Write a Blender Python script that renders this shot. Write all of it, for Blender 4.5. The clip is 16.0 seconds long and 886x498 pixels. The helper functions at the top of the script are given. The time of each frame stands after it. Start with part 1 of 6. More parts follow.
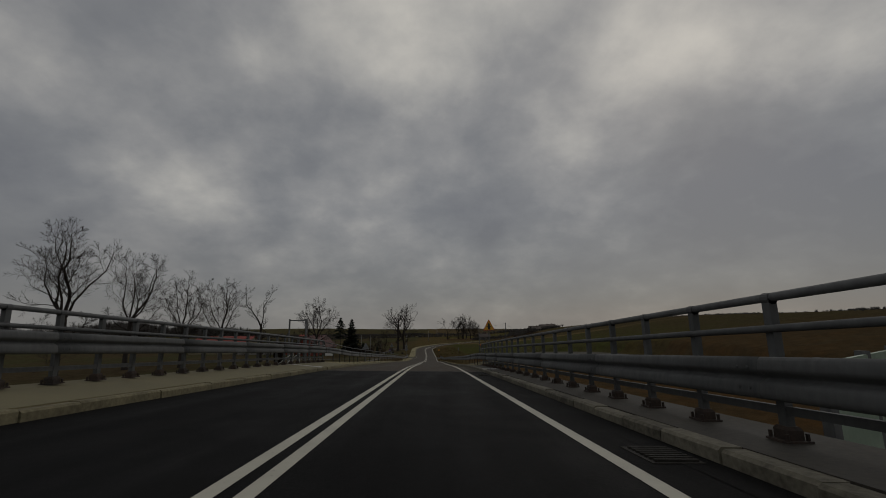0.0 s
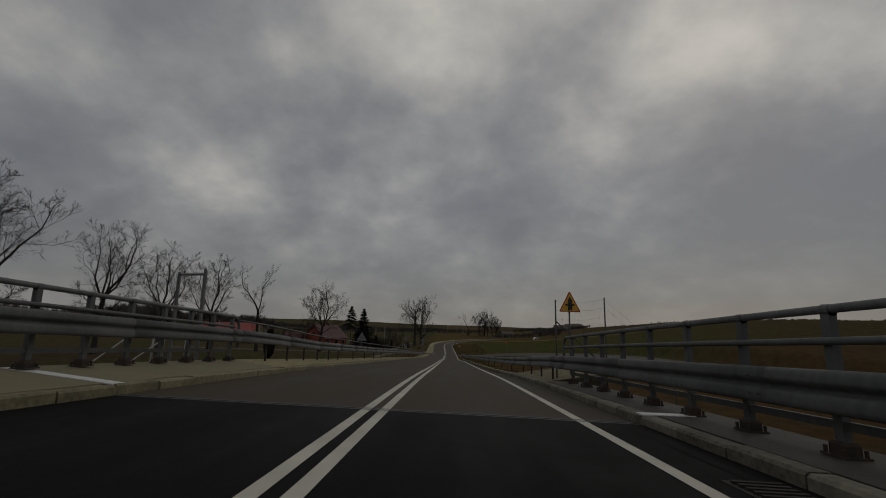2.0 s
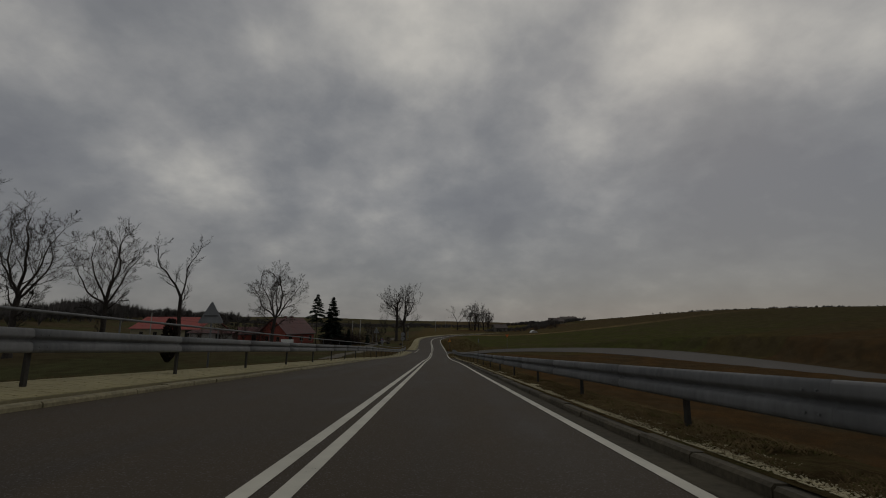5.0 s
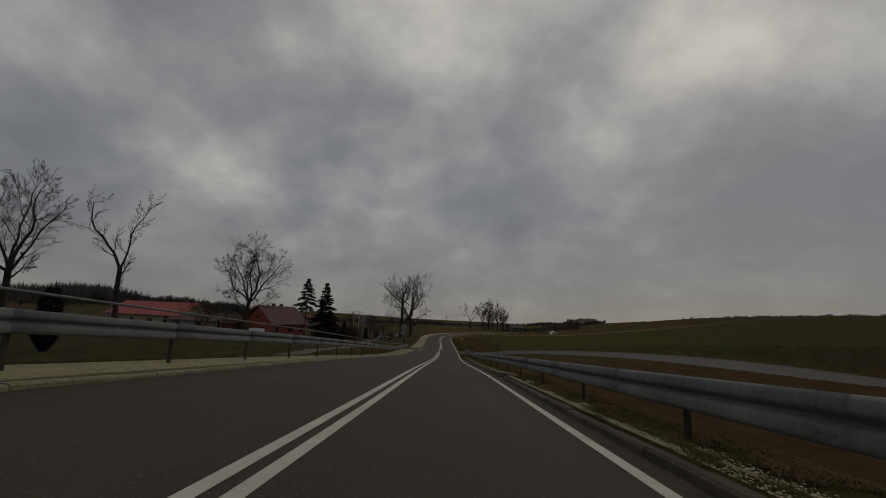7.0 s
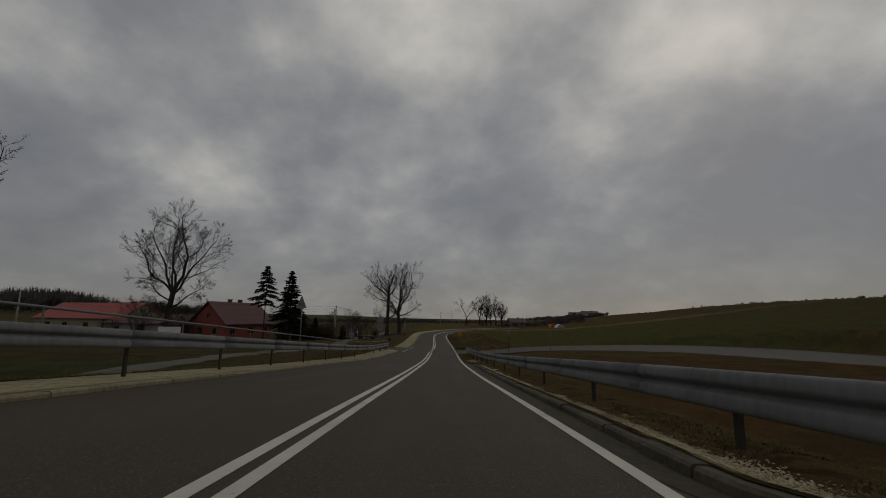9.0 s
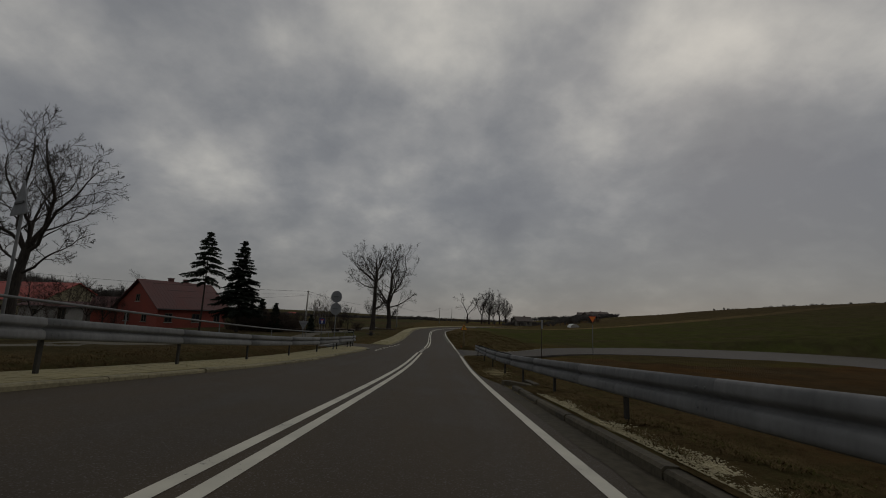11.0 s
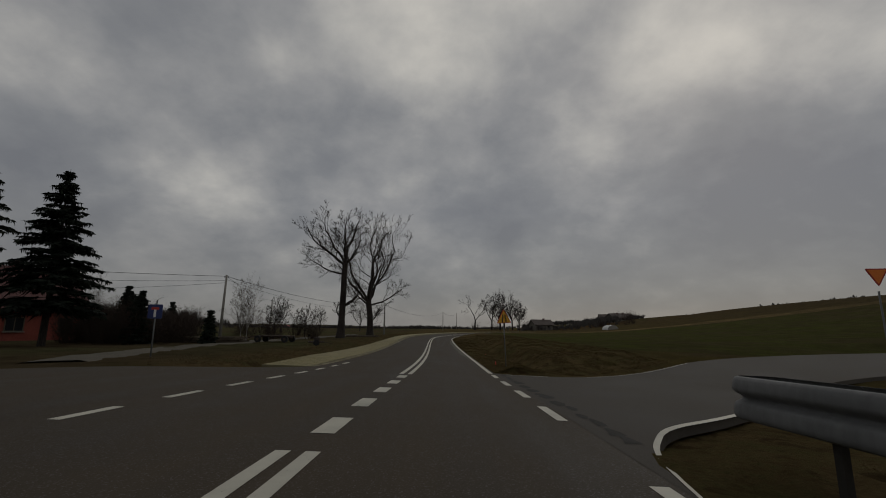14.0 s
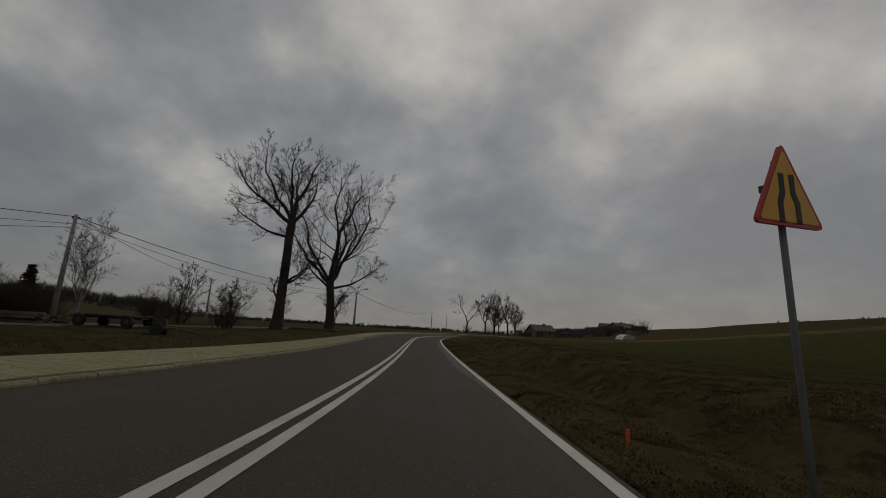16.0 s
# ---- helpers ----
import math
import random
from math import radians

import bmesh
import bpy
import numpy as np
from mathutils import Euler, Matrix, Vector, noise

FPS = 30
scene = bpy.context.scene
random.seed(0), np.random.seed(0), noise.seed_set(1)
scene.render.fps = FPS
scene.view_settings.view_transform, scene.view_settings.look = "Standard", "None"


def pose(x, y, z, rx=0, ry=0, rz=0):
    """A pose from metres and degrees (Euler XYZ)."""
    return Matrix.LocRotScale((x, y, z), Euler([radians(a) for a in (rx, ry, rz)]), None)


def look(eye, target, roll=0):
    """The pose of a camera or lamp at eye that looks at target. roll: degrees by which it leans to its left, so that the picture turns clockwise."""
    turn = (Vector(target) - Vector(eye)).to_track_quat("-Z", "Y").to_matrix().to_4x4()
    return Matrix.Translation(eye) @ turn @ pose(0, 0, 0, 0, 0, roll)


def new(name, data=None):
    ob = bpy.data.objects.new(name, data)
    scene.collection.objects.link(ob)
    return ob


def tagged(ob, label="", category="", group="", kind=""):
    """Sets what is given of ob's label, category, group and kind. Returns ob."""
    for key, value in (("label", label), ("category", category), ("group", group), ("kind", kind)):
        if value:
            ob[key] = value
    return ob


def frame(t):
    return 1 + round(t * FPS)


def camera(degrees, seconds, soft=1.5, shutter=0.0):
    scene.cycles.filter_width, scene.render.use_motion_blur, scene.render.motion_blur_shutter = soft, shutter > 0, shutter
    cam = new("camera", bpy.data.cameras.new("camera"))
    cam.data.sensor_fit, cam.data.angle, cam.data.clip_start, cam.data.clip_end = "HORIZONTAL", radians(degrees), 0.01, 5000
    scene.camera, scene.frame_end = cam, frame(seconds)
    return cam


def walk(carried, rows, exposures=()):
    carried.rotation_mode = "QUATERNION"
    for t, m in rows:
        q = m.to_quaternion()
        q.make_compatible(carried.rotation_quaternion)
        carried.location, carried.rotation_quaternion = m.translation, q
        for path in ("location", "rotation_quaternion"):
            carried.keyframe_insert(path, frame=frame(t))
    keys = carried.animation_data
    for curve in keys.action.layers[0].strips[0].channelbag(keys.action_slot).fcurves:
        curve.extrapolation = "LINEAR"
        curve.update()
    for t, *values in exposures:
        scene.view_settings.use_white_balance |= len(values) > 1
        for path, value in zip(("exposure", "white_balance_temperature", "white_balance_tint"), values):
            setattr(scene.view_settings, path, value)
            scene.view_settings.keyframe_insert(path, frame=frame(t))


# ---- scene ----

# ---- camera ----
cam = camera(92.0, 16.0, soft=1.0)
ROWS = [
    (0, -0.007, -0.000, 0.960, -1.63, 10.19, 0.97),
    (0.5, -0.060, 3.805, 0.749, 1.39, 10.05, -1.99),
    (1, -0.121, 7.619, 0.535, 1.11, 10.08, -0.25),
    (1.5, -0.205, 11.470, 0.315, 0.68, 9.96, 1.65),
    (2, -0.296, 15.307, 0.093, 0.92, 9.71, -1.24),
    (2.5, -0.400, 19.096, -0.127, 0.88, 9.80, 0.90),
    (3, -0.469, 22.821, -0.350, -0.09, 10.13, 0.14),
    (3.5, -0.427, 26.393, -0.574, -2.13, 9.67, 1.40),
    (4, -0.353, 29.992, -0.818, -0.28, 9.23, 0.03),
    (6.5, -0.058, 49.926, -2.299, -1.50, 9.30, -1.37),
    (7, 0.011, 54.129, -2.604, 0.85, 9.12, -2.45),
    (7.5, 0.034, 58.351, -2.908, -0.45, 9.24, -1.80),
    (8, 0.045, 62.611, -3.211, -1.09, 9.32, -1.03),
    (8.5, 0.070, 66.916, -3.512, -0.06, 9.06, -0.42),
    (11, 0.226, 89.122, -5.172, 0.08, 8.94, -2.10),
    (11.5, 0.278, 93.718, -5.507, -0.66, 9.23, -2.10),
    (12, 0.304, 98.341, -5.839, 1.01, 9.00, -4.22),
    (12.5, 0.254, 102.971, -6.152, 1.18, 9.23, -2.62),
    (13, 0.150, 107.572, -6.395, 0.36, 9.65, -2.14),
    (13.5, 0.030, 112.113, -6.570, 1.62, 9.78, -2.95),
    (14, -0.070, 116.548, -6.705, 0.51, 10.27, -0.38),
    (14.5, -0.060, 120.795, -6.872, -1.08, 10.23, -2.68),
    (15, 0.035, 124.931, -7.041, 0.89, 10.40, -3.86),
    (15.5, 0.063, 128.998, -7.205, 0.22, 10.70, -1.38),
    (16, 0.069, 133.028, -7.376, -0.93, 10.72, -3.22),
]
walk(cam, [(t, pose(x, y, z, 90 + pitch, roll, yaw)) for t, x, y, z, yaw, pitch, roll in ROWS], ((0.0, -0.08), (3.5, -0.09), (6.5, -0.02), (9.0, 0.0), (16.0, 0.0)))


# ---- world and sun ----
class Nodes:
    """Short hand for a node tree."""

    def __init__(self, tree):
        self.t = tree
        tree.nodes.clear()

    def n(self, kind, ins=(), **props):
        node = self.t.nodes.new("ShaderNode" + kind)
        for k, v in props.items():
            setattr(node, k, v)
        for k, v in (ins.items() if isinstance(ins, dict) else enumerate(ins)):
            if v is None:
                continue
            if hasattr(v, "is_output"):
                self.t.links.new(v, node.inputs[k])
            else:
                node.inputs[k].default_value = v
        return node

    def math(self, op, a, b=0.0, c=None, clamp=False):
        return self.n("Math", (a, b, c), operation=op, use_clamp=clamp).outputs[0]

    def mix(self, f, a, b, mode="MIX"):
        node = self.n("Mix", {0: f, 6: a, 7: b}, data_type="RGBA", blend_type=mode)
        return node.outputs[2]

    def noise(self, vec, scale, detail=4.0, rough=0.55, warp=0.0):
        return self.n("TexNoise", {"Vector": vec, "Scale": scale, "Detail": detail, "Roughness": rough, "Distortion": warp}).outputs[0]

    def ramp(self, f, stops):
        r = self.n("ValToRGB", (f,))
        e = r.color_ramp.elements
        while len(e) < len(stops):
            e.new(0.5)
        for s, (p, c) in zip(e, stops):
            s.position, s.color = p, (*c, 1)
        return r.outputs[0]

    def range(self, f, a, b, c=0.0, d=1.0):
        return self.n("MapRange", (f, a, b, c, d), clamp=True).outputs[0]


SUN_AZ, SUN_EL = 34.0, 31.0


def make_world():
    world = bpy.data.worlds.new("overcast_sky")
    scene.world = world
    world.use_nodes = True
    g = Nodes(world.node_tree)
    way = g.n("TexCoord").outputs["Generated"]
    sep = g.n("SeparateXYZ", (way,)).outputs
    # clouds lie on a high flat sheet, so that they crowd towards the horizon
    up = g.math("MAXIMUM", sep[2], 0.0)
    up = g.math("ADD", up, 0.50)
    px = g.math("DIVIDE", sep[0], up)
    py = g.math("DIVIDE", sep[1], up)
    sheet = g.n("CombineXYZ", (px, py, 3.7)).outputs[0]
    big = g.noise(sheet, 1.5, 3.0, 0.45, 0.15)
    mid = g.noise(sheet, 3.9, 5.0, 0.50, 0.15)
    soft = g.noise(way, 2.6, 3.0, 0.5)
    base = g.math("ADD", g.math("MULTIPLY", big, 0.46), g.math("MULTIPLY", mid, 0.44))
    base = g.math("ADD", base, g.math("MULTIPLY", soft, 0.08))
    wisp = g.noise(sheet, 10.5, 6.0, 0.58, 0.1)
    base = g.math("ADD", base, g.math("MULTIPLY", g.math("SUBTRACT", wisp, 0.5), 0.25))
    # thin places in the cover and thick banks: azimuth, elevation, half width, weight
    banks = ((32, 31, 7, 0.24), (-29, 15.5, 6, 0.24), (20, 25, 7, 0.14), (0, 38, 9, 0.22), (-14, 36, 8, 0.14), (16, 42, 6, 0.10), (28, 38, 9, 0.13), (46, 36, 11, 0.15),
             (24, 12.5, 5, 0.12), (-48, 25, 6, 0.14), (-36, 19, 5, 0.08), (-6, 12.5, 4, 0.10), (13, 10, 5, 0.10), (36, 11, 6, 0.03), (-3, 19, 3, 0.06),
             (-18, 25, 7, -0.10), (5, 20, 9, -0.07), (-36, 30, 6, -0.06), (48, 13, 11, -0.14), (40, 20, 8, -0.04), (47, 27, 9, 0.08), (-44, 17, 8, -0.10), (44, 5, 10, -0.08), (30, 8, 9, -0.05), (-22, 7, 8, -0.05), (11, 33, 4, -0.06), (-40, 12, 6, -0.04),
             (6, 14, 5, -0.06), (30, 18, 6, -0.07), (-12, 14, 4, -0.05))
    wob = g.n("VectorMath", (g.n("TexNoise", {"Vector": way, "Scale": 4.0, "Detail": 3.0}).outputs[1], (0.5, 0.5, 0.5)), operation="SUBTRACT").outputs[0]
    wob = g.n("VectorMath", {0: wob, "Scale": 0.20}, operation="SCALE").outputs[0]
    ray_ = g.n("VectorMath", (way, wob), operation="ADD").outputs[0]
    for az, el, half, weight in banks:
        a, e = radians(az), radians(el)
        d = (math.sin(a) * math.cos(e), math.cos(a) * math.cos(e), math.sin(e))
        gap = g.n("VectorMath", (ray_, d), operation="DISTANCE").outputs["Value"]
        s = g.n("MapRange", (gap, 0.0, radians(half) * 1.7, weight, 0.0), interpolation_type="SMOOTHSTEP").outputs[0]
        base = g.math("ADD", base, s)
    shade = g.ramp(base, ((0.30, (0.156, 0.160, 0.172)), (0.44, (0.196, 0.200, 0.208)), (0.56, (0.265, 0.264, 0.264)),
                          (0.70, (0.385, 0.376, 0.356)), (0.88, (0.560, 0.535, 0.485))))
    # a paler, warmer foot of the sky
    foot = g.range(sep[2], 0.0, 0.26, 1.0, 0.0)
    shade = g.mix(g.math("MULTIPLY", foot, 0.60), shade, (0.164, 0.159, 0.149, 1))
    blue = g.n("TexSky", sky_type="NISHITA", sun_disc=False, sun_elevation=radians(SUN_EL), sun_rotation=radians(SUN_AZ)).outputs[0]
    clear = g.n("Background", (blue, 0.05)).outputs[0]
    cover = g.n("Background", (shade, 1.03)).outputs[0]
    both = g.n("MixShader", (0.93, clear, cover)).outputs[0]
    g.n("OutputWorld", (both,))


make_world()
sun = new("sun", bpy.data.lights.new("sun", "SUN"))
sun.data.energy, sun.data.angle, sun.data.color = 0.22, radians(40), (1.0, 0.95, 0.88)
sun.matrix_world = look((0, 0, 60), (-math.sin(radians(SUN_AZ)) * 50, -math.cos(radians(SUN_AZ)) * 50, 60 - 50 * math.tan(radians(SUN_EL))))


# ---- the plan: road line, profile and land ----
PROFILE = ((-120, 4.6), (-60, 2.9), (-30, 1.6), (-4, 0.223), (12, -0.676), (28, -1.641), (44, -2.827), (60, -3.986), (76, -5.118), (92, -6.344),
           (108, -7.402), (124, -7.964), (133, -8.336), (142, -8.56), (152, -8.68), (166, -8.66), (182, -8.52), (200, -8.40), (240, -8.40), (300, -9.2), (420, -10.5))
PY = np.array([p[0] for p in PROFILE], float)
PZ = np.array([p[1] for p in PROFILE], float)
PS = np.gradient(PZ, PY)
CROSS = -0.0283
CENTRE, LEFT_EDGE = -1.385, -4.42
BRIDGE_END = 22.0


def level(y):
    """The road's height on its long section."""
    y = min(max(y, PY[0]), PY[-1] - 0.01)
    i = int(np.searchsorted(PY, y, "right")) - 1
    h = PY[i + 1] - PY[i]
    u = (y - PY[i]) / h
    return ((1 + 2 * u) * (1 - u) ** 2 * PZ[i] + u * (1 - u) ** 2 * h * PS[i] + u * u * (3 - 2 * u) * PZ[i + 1] + u * u * (u - 1) * h * PS[i + 1])


def bend(y):
    """How far the road line has swung from straight."""
    return -0.85 * ease(135, 180, y) + max(0.0, y - 180.0) ** 2 / 150.0


def on_road(x, y, dz=0.0):
    return (x + bend(y), y, level(y) + CROSS * x + dz)


def ease(a, b, v):
    u = min(max((v - a) / (b - a), 0.0), 1.0)
    return u * u * (3 - 2 * u)


def edge_x(y):
    """The painted edge line: the lane widens on the ramp and narrows before the junction."""
    return 1.67 + 0.08 * ease(24, 36, y) - 0.24 * ease(68, 97, y)


def right_kerb(y):
    # the kerb swings out round a gully
    return 2.55 - 0.42 * ease(30, 46, y) + 0.44 * ease(71.0, 72.4, y) * (1 - ease(73.4, 74.8, y))


def right_rail(y):
    return 3.08 - 0.28 * ease(34, 58, y) - 0.16 * ease(104, 121, y)


def left_kerb(y):
    return -5.35 - 0.50 * ease(24, 50, y) + 0.55 * ease(88, 112, y) + 0.36 * ease(112, 119, y)




def foot_low(y):
    """Top of the left kerb above the road."""
    return 0.16 - 0.07 * ease(24, 42, y)


def foot_h(x, y):
    """Top of the left footway above the road: it climbs outwards at first and runs level later."""
    return foot_low(y) + 0.005 + 0.085 * (1 - ease(40, 95, y)) * max(0.0, -5.5 - x)


LEFT_RAIL = -6.72
LEFT_BACK = -7.25


def field(x, y):
    """The open land away from the road."""
    z = -6.1 - 2.0 * ease(85, 140, y) - 0.6 * ease(-30, 20, y) * (1 - ease(60, 100, y))
    if x > 0:
        # a long swell that crests beyond the side road and dies out ahead
        z = -8.3 + 0.25 * ease(60, 100, y)
        crest = 12.0 + 0.6 * ease(170, 230, y) - 4.0 * ease(225, 380, y) - 9.5 * ease(330, 560, y)
        z += 0.03 * max(0.0, min(x, 60.0) - 24) + (crest - 1.1) * ease(30, 150, x) - 9 * ease(170, 600, x) - 8 * ease(380, 800, y)
    else:
        # a wooded rise beyond the meadow
        z += 6 * ease(110, 195, -x) * (1 - ease(330, 440, y))
        z += 8 * ease(300, 900, -x) - 8 * ease(380, 800, y) * (1 - ease(100, 500, -x))
    z += 0.25 * noise.noise((x * 0.02, y * 0.02, 0)) * ease(20, 60, abs(x)) + 1.6 * noise.noise((x * 0.004, y * 0.004, 5)) * ease(200, 500, abs(x) + max(0, y - 200))
    return z


# side roads: near edge and far edge, from the main road outwards
SIDE_RIGHT = (((1.66, 119.5), (1.66, 133.2)), ((1.90, 120.65), (2.2, 132.3)), ((2.26, 121.5), (3.2, 132.0)), ((2.9, 122.4), (4.4, 132.2)), ((4.5, 123.7), (5.8, 132.9)),
              ((8, 127.0), (8.2, 134.6)), ((12, 130.2), (11.8, 137.7)), ((17, 132.4), (16.5, 141.0)), ((24, 133.0), (24, 144.5)), ((31, 131.5), (33, 147.0)), ((37, 127), (44, 147)),
              ((41, 120), (53, 142)), ((44, 111), (58, 131)), ((47, 98), (60, 112)), ((51, 80), (61, 84)), ((57, 55), (65, 57)), ((63, 20), (71, 21)))
SIDE_LEFT = (((-4.9, 119.6), (-4.95, 133.2)), ((-5.2, 121.0), (-5.8, 131.9)), ((-6.3, 121.8), (-7.2, 131.0)), ((-8.5, 122.4), (-9, 130.2)), ((-12, 123), (-12, 129.6)),
             ((-18, 124), (-18, 129.6)), ((-28, 125.5), (-28, 130.8)), ((-45, 127), (-45, 132)), ((-75, 128), (-75, 133)))


def side_level(x, y):
    """The height of the side roads: the main road's plane, easing into the flat land."""
    plane = level(y) + CROSS * x
    if x > 0:
        return plane + (-8.27 - plane) * ease(4, 12, x)
    return plane + (-8.12 - 0.004 * (x + 8) - plane) * ease(8, 16, -x)


def side_gap(x, y):
    """How far a place lies outside the side roads (below nought: inside)."""
    best = 99.0
    for road in (SIDE_RIGHT, SIDE_LEFT):
        if road is SIDE_RIGHT and (x < -3 or x > 80 or y < 5 or y > 150) or road is SIDE_LEFT and (x > 0 or x < -90 or y < 108 or y > 146):
            continue
        for (a0, b0), (a1, b1) in zip(road, road[1:]):
            cx0, cy0, cx1, cy1 = (a0[0] + b0[0]) / 2, (a0[1] + b0[1]) / 2, (a1[0] + b1[0]) / 2, (a1[1] + b1[1]) / 2
            dx, dy = cx1 - cx0, cy1 - cy0
            u = min(max(((x - cx0) * dx + (y - cy0) * dy) / (dx * dx + dy * dy), 0), 1)
            half = (math.dist(a0, b0) * (1 - u) + math.dist(a1, b1) * u) / 2
            best = min(best, math.hypot(x - cx0 - dx * u, y - cy0 - dy * u) - half)
    return best


def land(x, y):
    """The height of the ground sheet."""
    z = bare_land(x, y)
    if abs(x) < 90 and 5 < y < 150:
        g = side_gap(x, y)
        if g < 5:
            xr = x - bend(y)
            if LEFT_BACK - 0.5 < xr < right_kerb(y) + 1.5 and g > 0.4:
                return z
            near = 1 - ease(0.6, 5, g)
            z = z * (1 - near) + (side_level(x, y) - 0.02 - 0.14 * (1 - ease(-0.8, 0.1, g))) * near
    return z


def bare_land(x, y):
    xr = x - bend(y)
    f = field(x, y)
    lo, hi = LEFT_BACK, right_kerb(y) + 1.4 if y < 121 else 1.60
    if lo <= xr <= hi:
        return level(y) + CROSS * xr - 0.22
    d = lo - xr if xr < lo else xr - hi
    edge = level(y) + CROSS * (lo if xr < lo else hi) + (0.20 - 0.13 * ease(55, 100, y) if xr < lo else 0.02 if y < 121 else -0.02)
    if y < 20 and d > 0.4:
        return f
    bank = edge - 0.52 * max(0.0, d - 0.3)
    z = max(f, bank) if edge > f else min(f, edge + 0.3 * d)
    if xr > hi and y <= 131:
        z += (0.13 * noise.noise((x * 0.7, y * 0.45, 3)) + 0.09 * noise.noise((x * 2.2, y * 1.7, 9))) * ease(0.3, 2, d) * (1 - ease(14, 24, d))
    if xr > hi and y > 131:
        # roadside ditch with a ragged bank
        rag = 0.16 * noise.noise((x * 0.9, y * 0.5, 3)) + 0.09 * noise.noise((x * 2.6, y * 2.1, 9))
        z -= 0.75 * math.exp(-((d - 2.2) / 1.15) ** 2) * ease(131, 136, y) * (1 - ease(170, 200, y))
        z += rag * ease(0.2, 1.2, d) * (1 - ease(4, 7, d))
    elif xr < lo:
        z += (0.10 * noise.noise((x * 0.9, y * 0.5, 3)) + 0.06 * noise.noise((x * 2.6, y * 2.1, 9))) * ease(0.3, 2, d) * (1 - ease(20, 30, d))
    return z


# ---- mesh helpers ----
class Mesh:
    def __init__(self):
        self.v, self.f = [], []

    def add(self, verts, faces):
        k = len(self.v)
        self.v += [tuple(p) for p in verts]
        self.f += [tuple(i + k for i in q) for q in faces]
        return self

    def box(self, x0, y0, z0, x1, y1, z1, m=None):
        c = [(x, y, z) for z in (z0, z1) for y in (y0, y1) for x in (x0, x1)]
        if m is not None:
            c = [m @ Vector(p) for p in c]
        return self.add(c, ((0, 2, 3, 1), (4, 5, 7, 6), (0, 1, 5, 4), (2, 6, 7, 3), (0, 4, 6, 2), (1, 3, 7, 5)))

    def slab(self, outline, z0, z1, chamfer=0.0):
        """An upright prism over a flat outline, given counter-clockwise."""
        n = len(outline)
        cx, cy = sum(p[0] for p in outline) / n, sum(p[1] for p in outline) / n
        rings = [[(x, y, z0) for x, y in outline], [(x, y, z1 - chamfer) for x, y in outline]]
        if chamfer:
            rings.append([(x + (cx - x) * chamfer / max(0.05, math.hypot(cx - x, cy - y)), y + (cy - y) * chamfer / max(0.05, math.hypot(cx - x, cy - y)), z1) for x, y in outline])
        v = [p for r in rings for p in r]
        f = [tuple(range(n))[::-1], tuple(range(len(v) - n, len(v)))]
        for k in range(len(rings) - 1):
            f += [(k * n + i, k * n + (i + 1) % n, (k + 1) * n + (i + 1) % n, (k + 1) * n + i) for i in range(n)]
        return self.add(v, f)

    def tube(self, path, radii, sides=8, caps=True):
        path = [Vector(p) for p in path]
        if not hasattr(radii, "__len__"):
            radii = [radii] * len(path)
        k, n = len(self.v), len(path)
        side = None
        for i, p in enumerate(path):
            t = (path[min(i + 1, n - 1)] - path[max(i - 1, 0)]).normalized()
            if side is None:
                side = t.orthogonal().normalized()
            side = (side - t * side.dot(t))
            side = side.normalized() if side.length > 1e-6 else t.orthogonal().normalized()
            other = t.cross(side)
            for s in range(sides):
                a = 2 * math.pi * s / sides
                q = p + (side * math.cos(a) + other * math.sin(a)) * radii[i]
                self.v.append((q.x, q.y, q.z))
        for i in range(n - 1):
            for s in range(sides):
                a, b = k + i * sides + s, k + i * sides + (s + 1) % sides
                self.f.append((a, b, b + sides, a + sides))
        if caps:
            self.f.append(tuple(k + s for s in range(sides))[::-1])
            self.f.append(tuple(k + (n - 1) * sides + s for s in range(sides)))
        return self

    def sweep(self, section, ys, closed=False, shift=None):
        """Draws a cross section (x, height above the road plane) along the road."""
        n, k = len(section), len(self.v)
        for y in ys:
            dx = shift(y) if shift else 0.0
            self.v += [on_road(x + dx, y, dz) for x, dz in section]
        m = n if closed else n - 1
        for j in range(len(ys) - 1):
            for i in range(m):
                a, b = k + j * n + i, k + j * n + (i + 1) % n
                self.f.append((a, b, b + n, a + n))
        if closed:
            self.f.append(tuple(k + i for i in range(n))[::-1])
            self.f.append(tuple(k + (len(ys) - 1) * n + i for i in range(n)))
        return self

    def data(self, name, mat, smooth=False):
        me = bpy.data.meshes.new(name)
        me.from_pydata(self.v, [], self.f)
        bm = bmesh.new()
        bm.from_mesh(me)
        if len(self.f) < 20000:
            bmesh.ops.recalc_face_normals(bm, faces=bm.faces)
        if smooth:
            for f in bm.faces:
                f.smooth = True
        bm.to_mesh(me)
        bm.free()
        me.materials.append(mat)
        return me


def part(name, mesh, mat, parent, label="", smooth=False):
    ob = new(name, mesh.data(name, mat, smooth))
    ob.parent = parent
    if label:
        tagged(ob, label)
    return ob


def thing(name, label, category, group="", at=(0, 0, 0), kind=""):
    ob = new(name)
    ob.location = at
    ob.empty_display_size = 0.2
    return tagged(ob, label, category, group, kind)


def solo(name, mesh, mat, label, category, kind="", group="", smooth=False):
    return tagged(new(name, mesh.data(name, mat, smooth)), label, category, group, kind)


def steps(a, b, d):
    n = max(1, int(math.ceil((b - a) / d - 1e-6)))
    return [a + (b - a) * i / n for i in range(n + 1)]


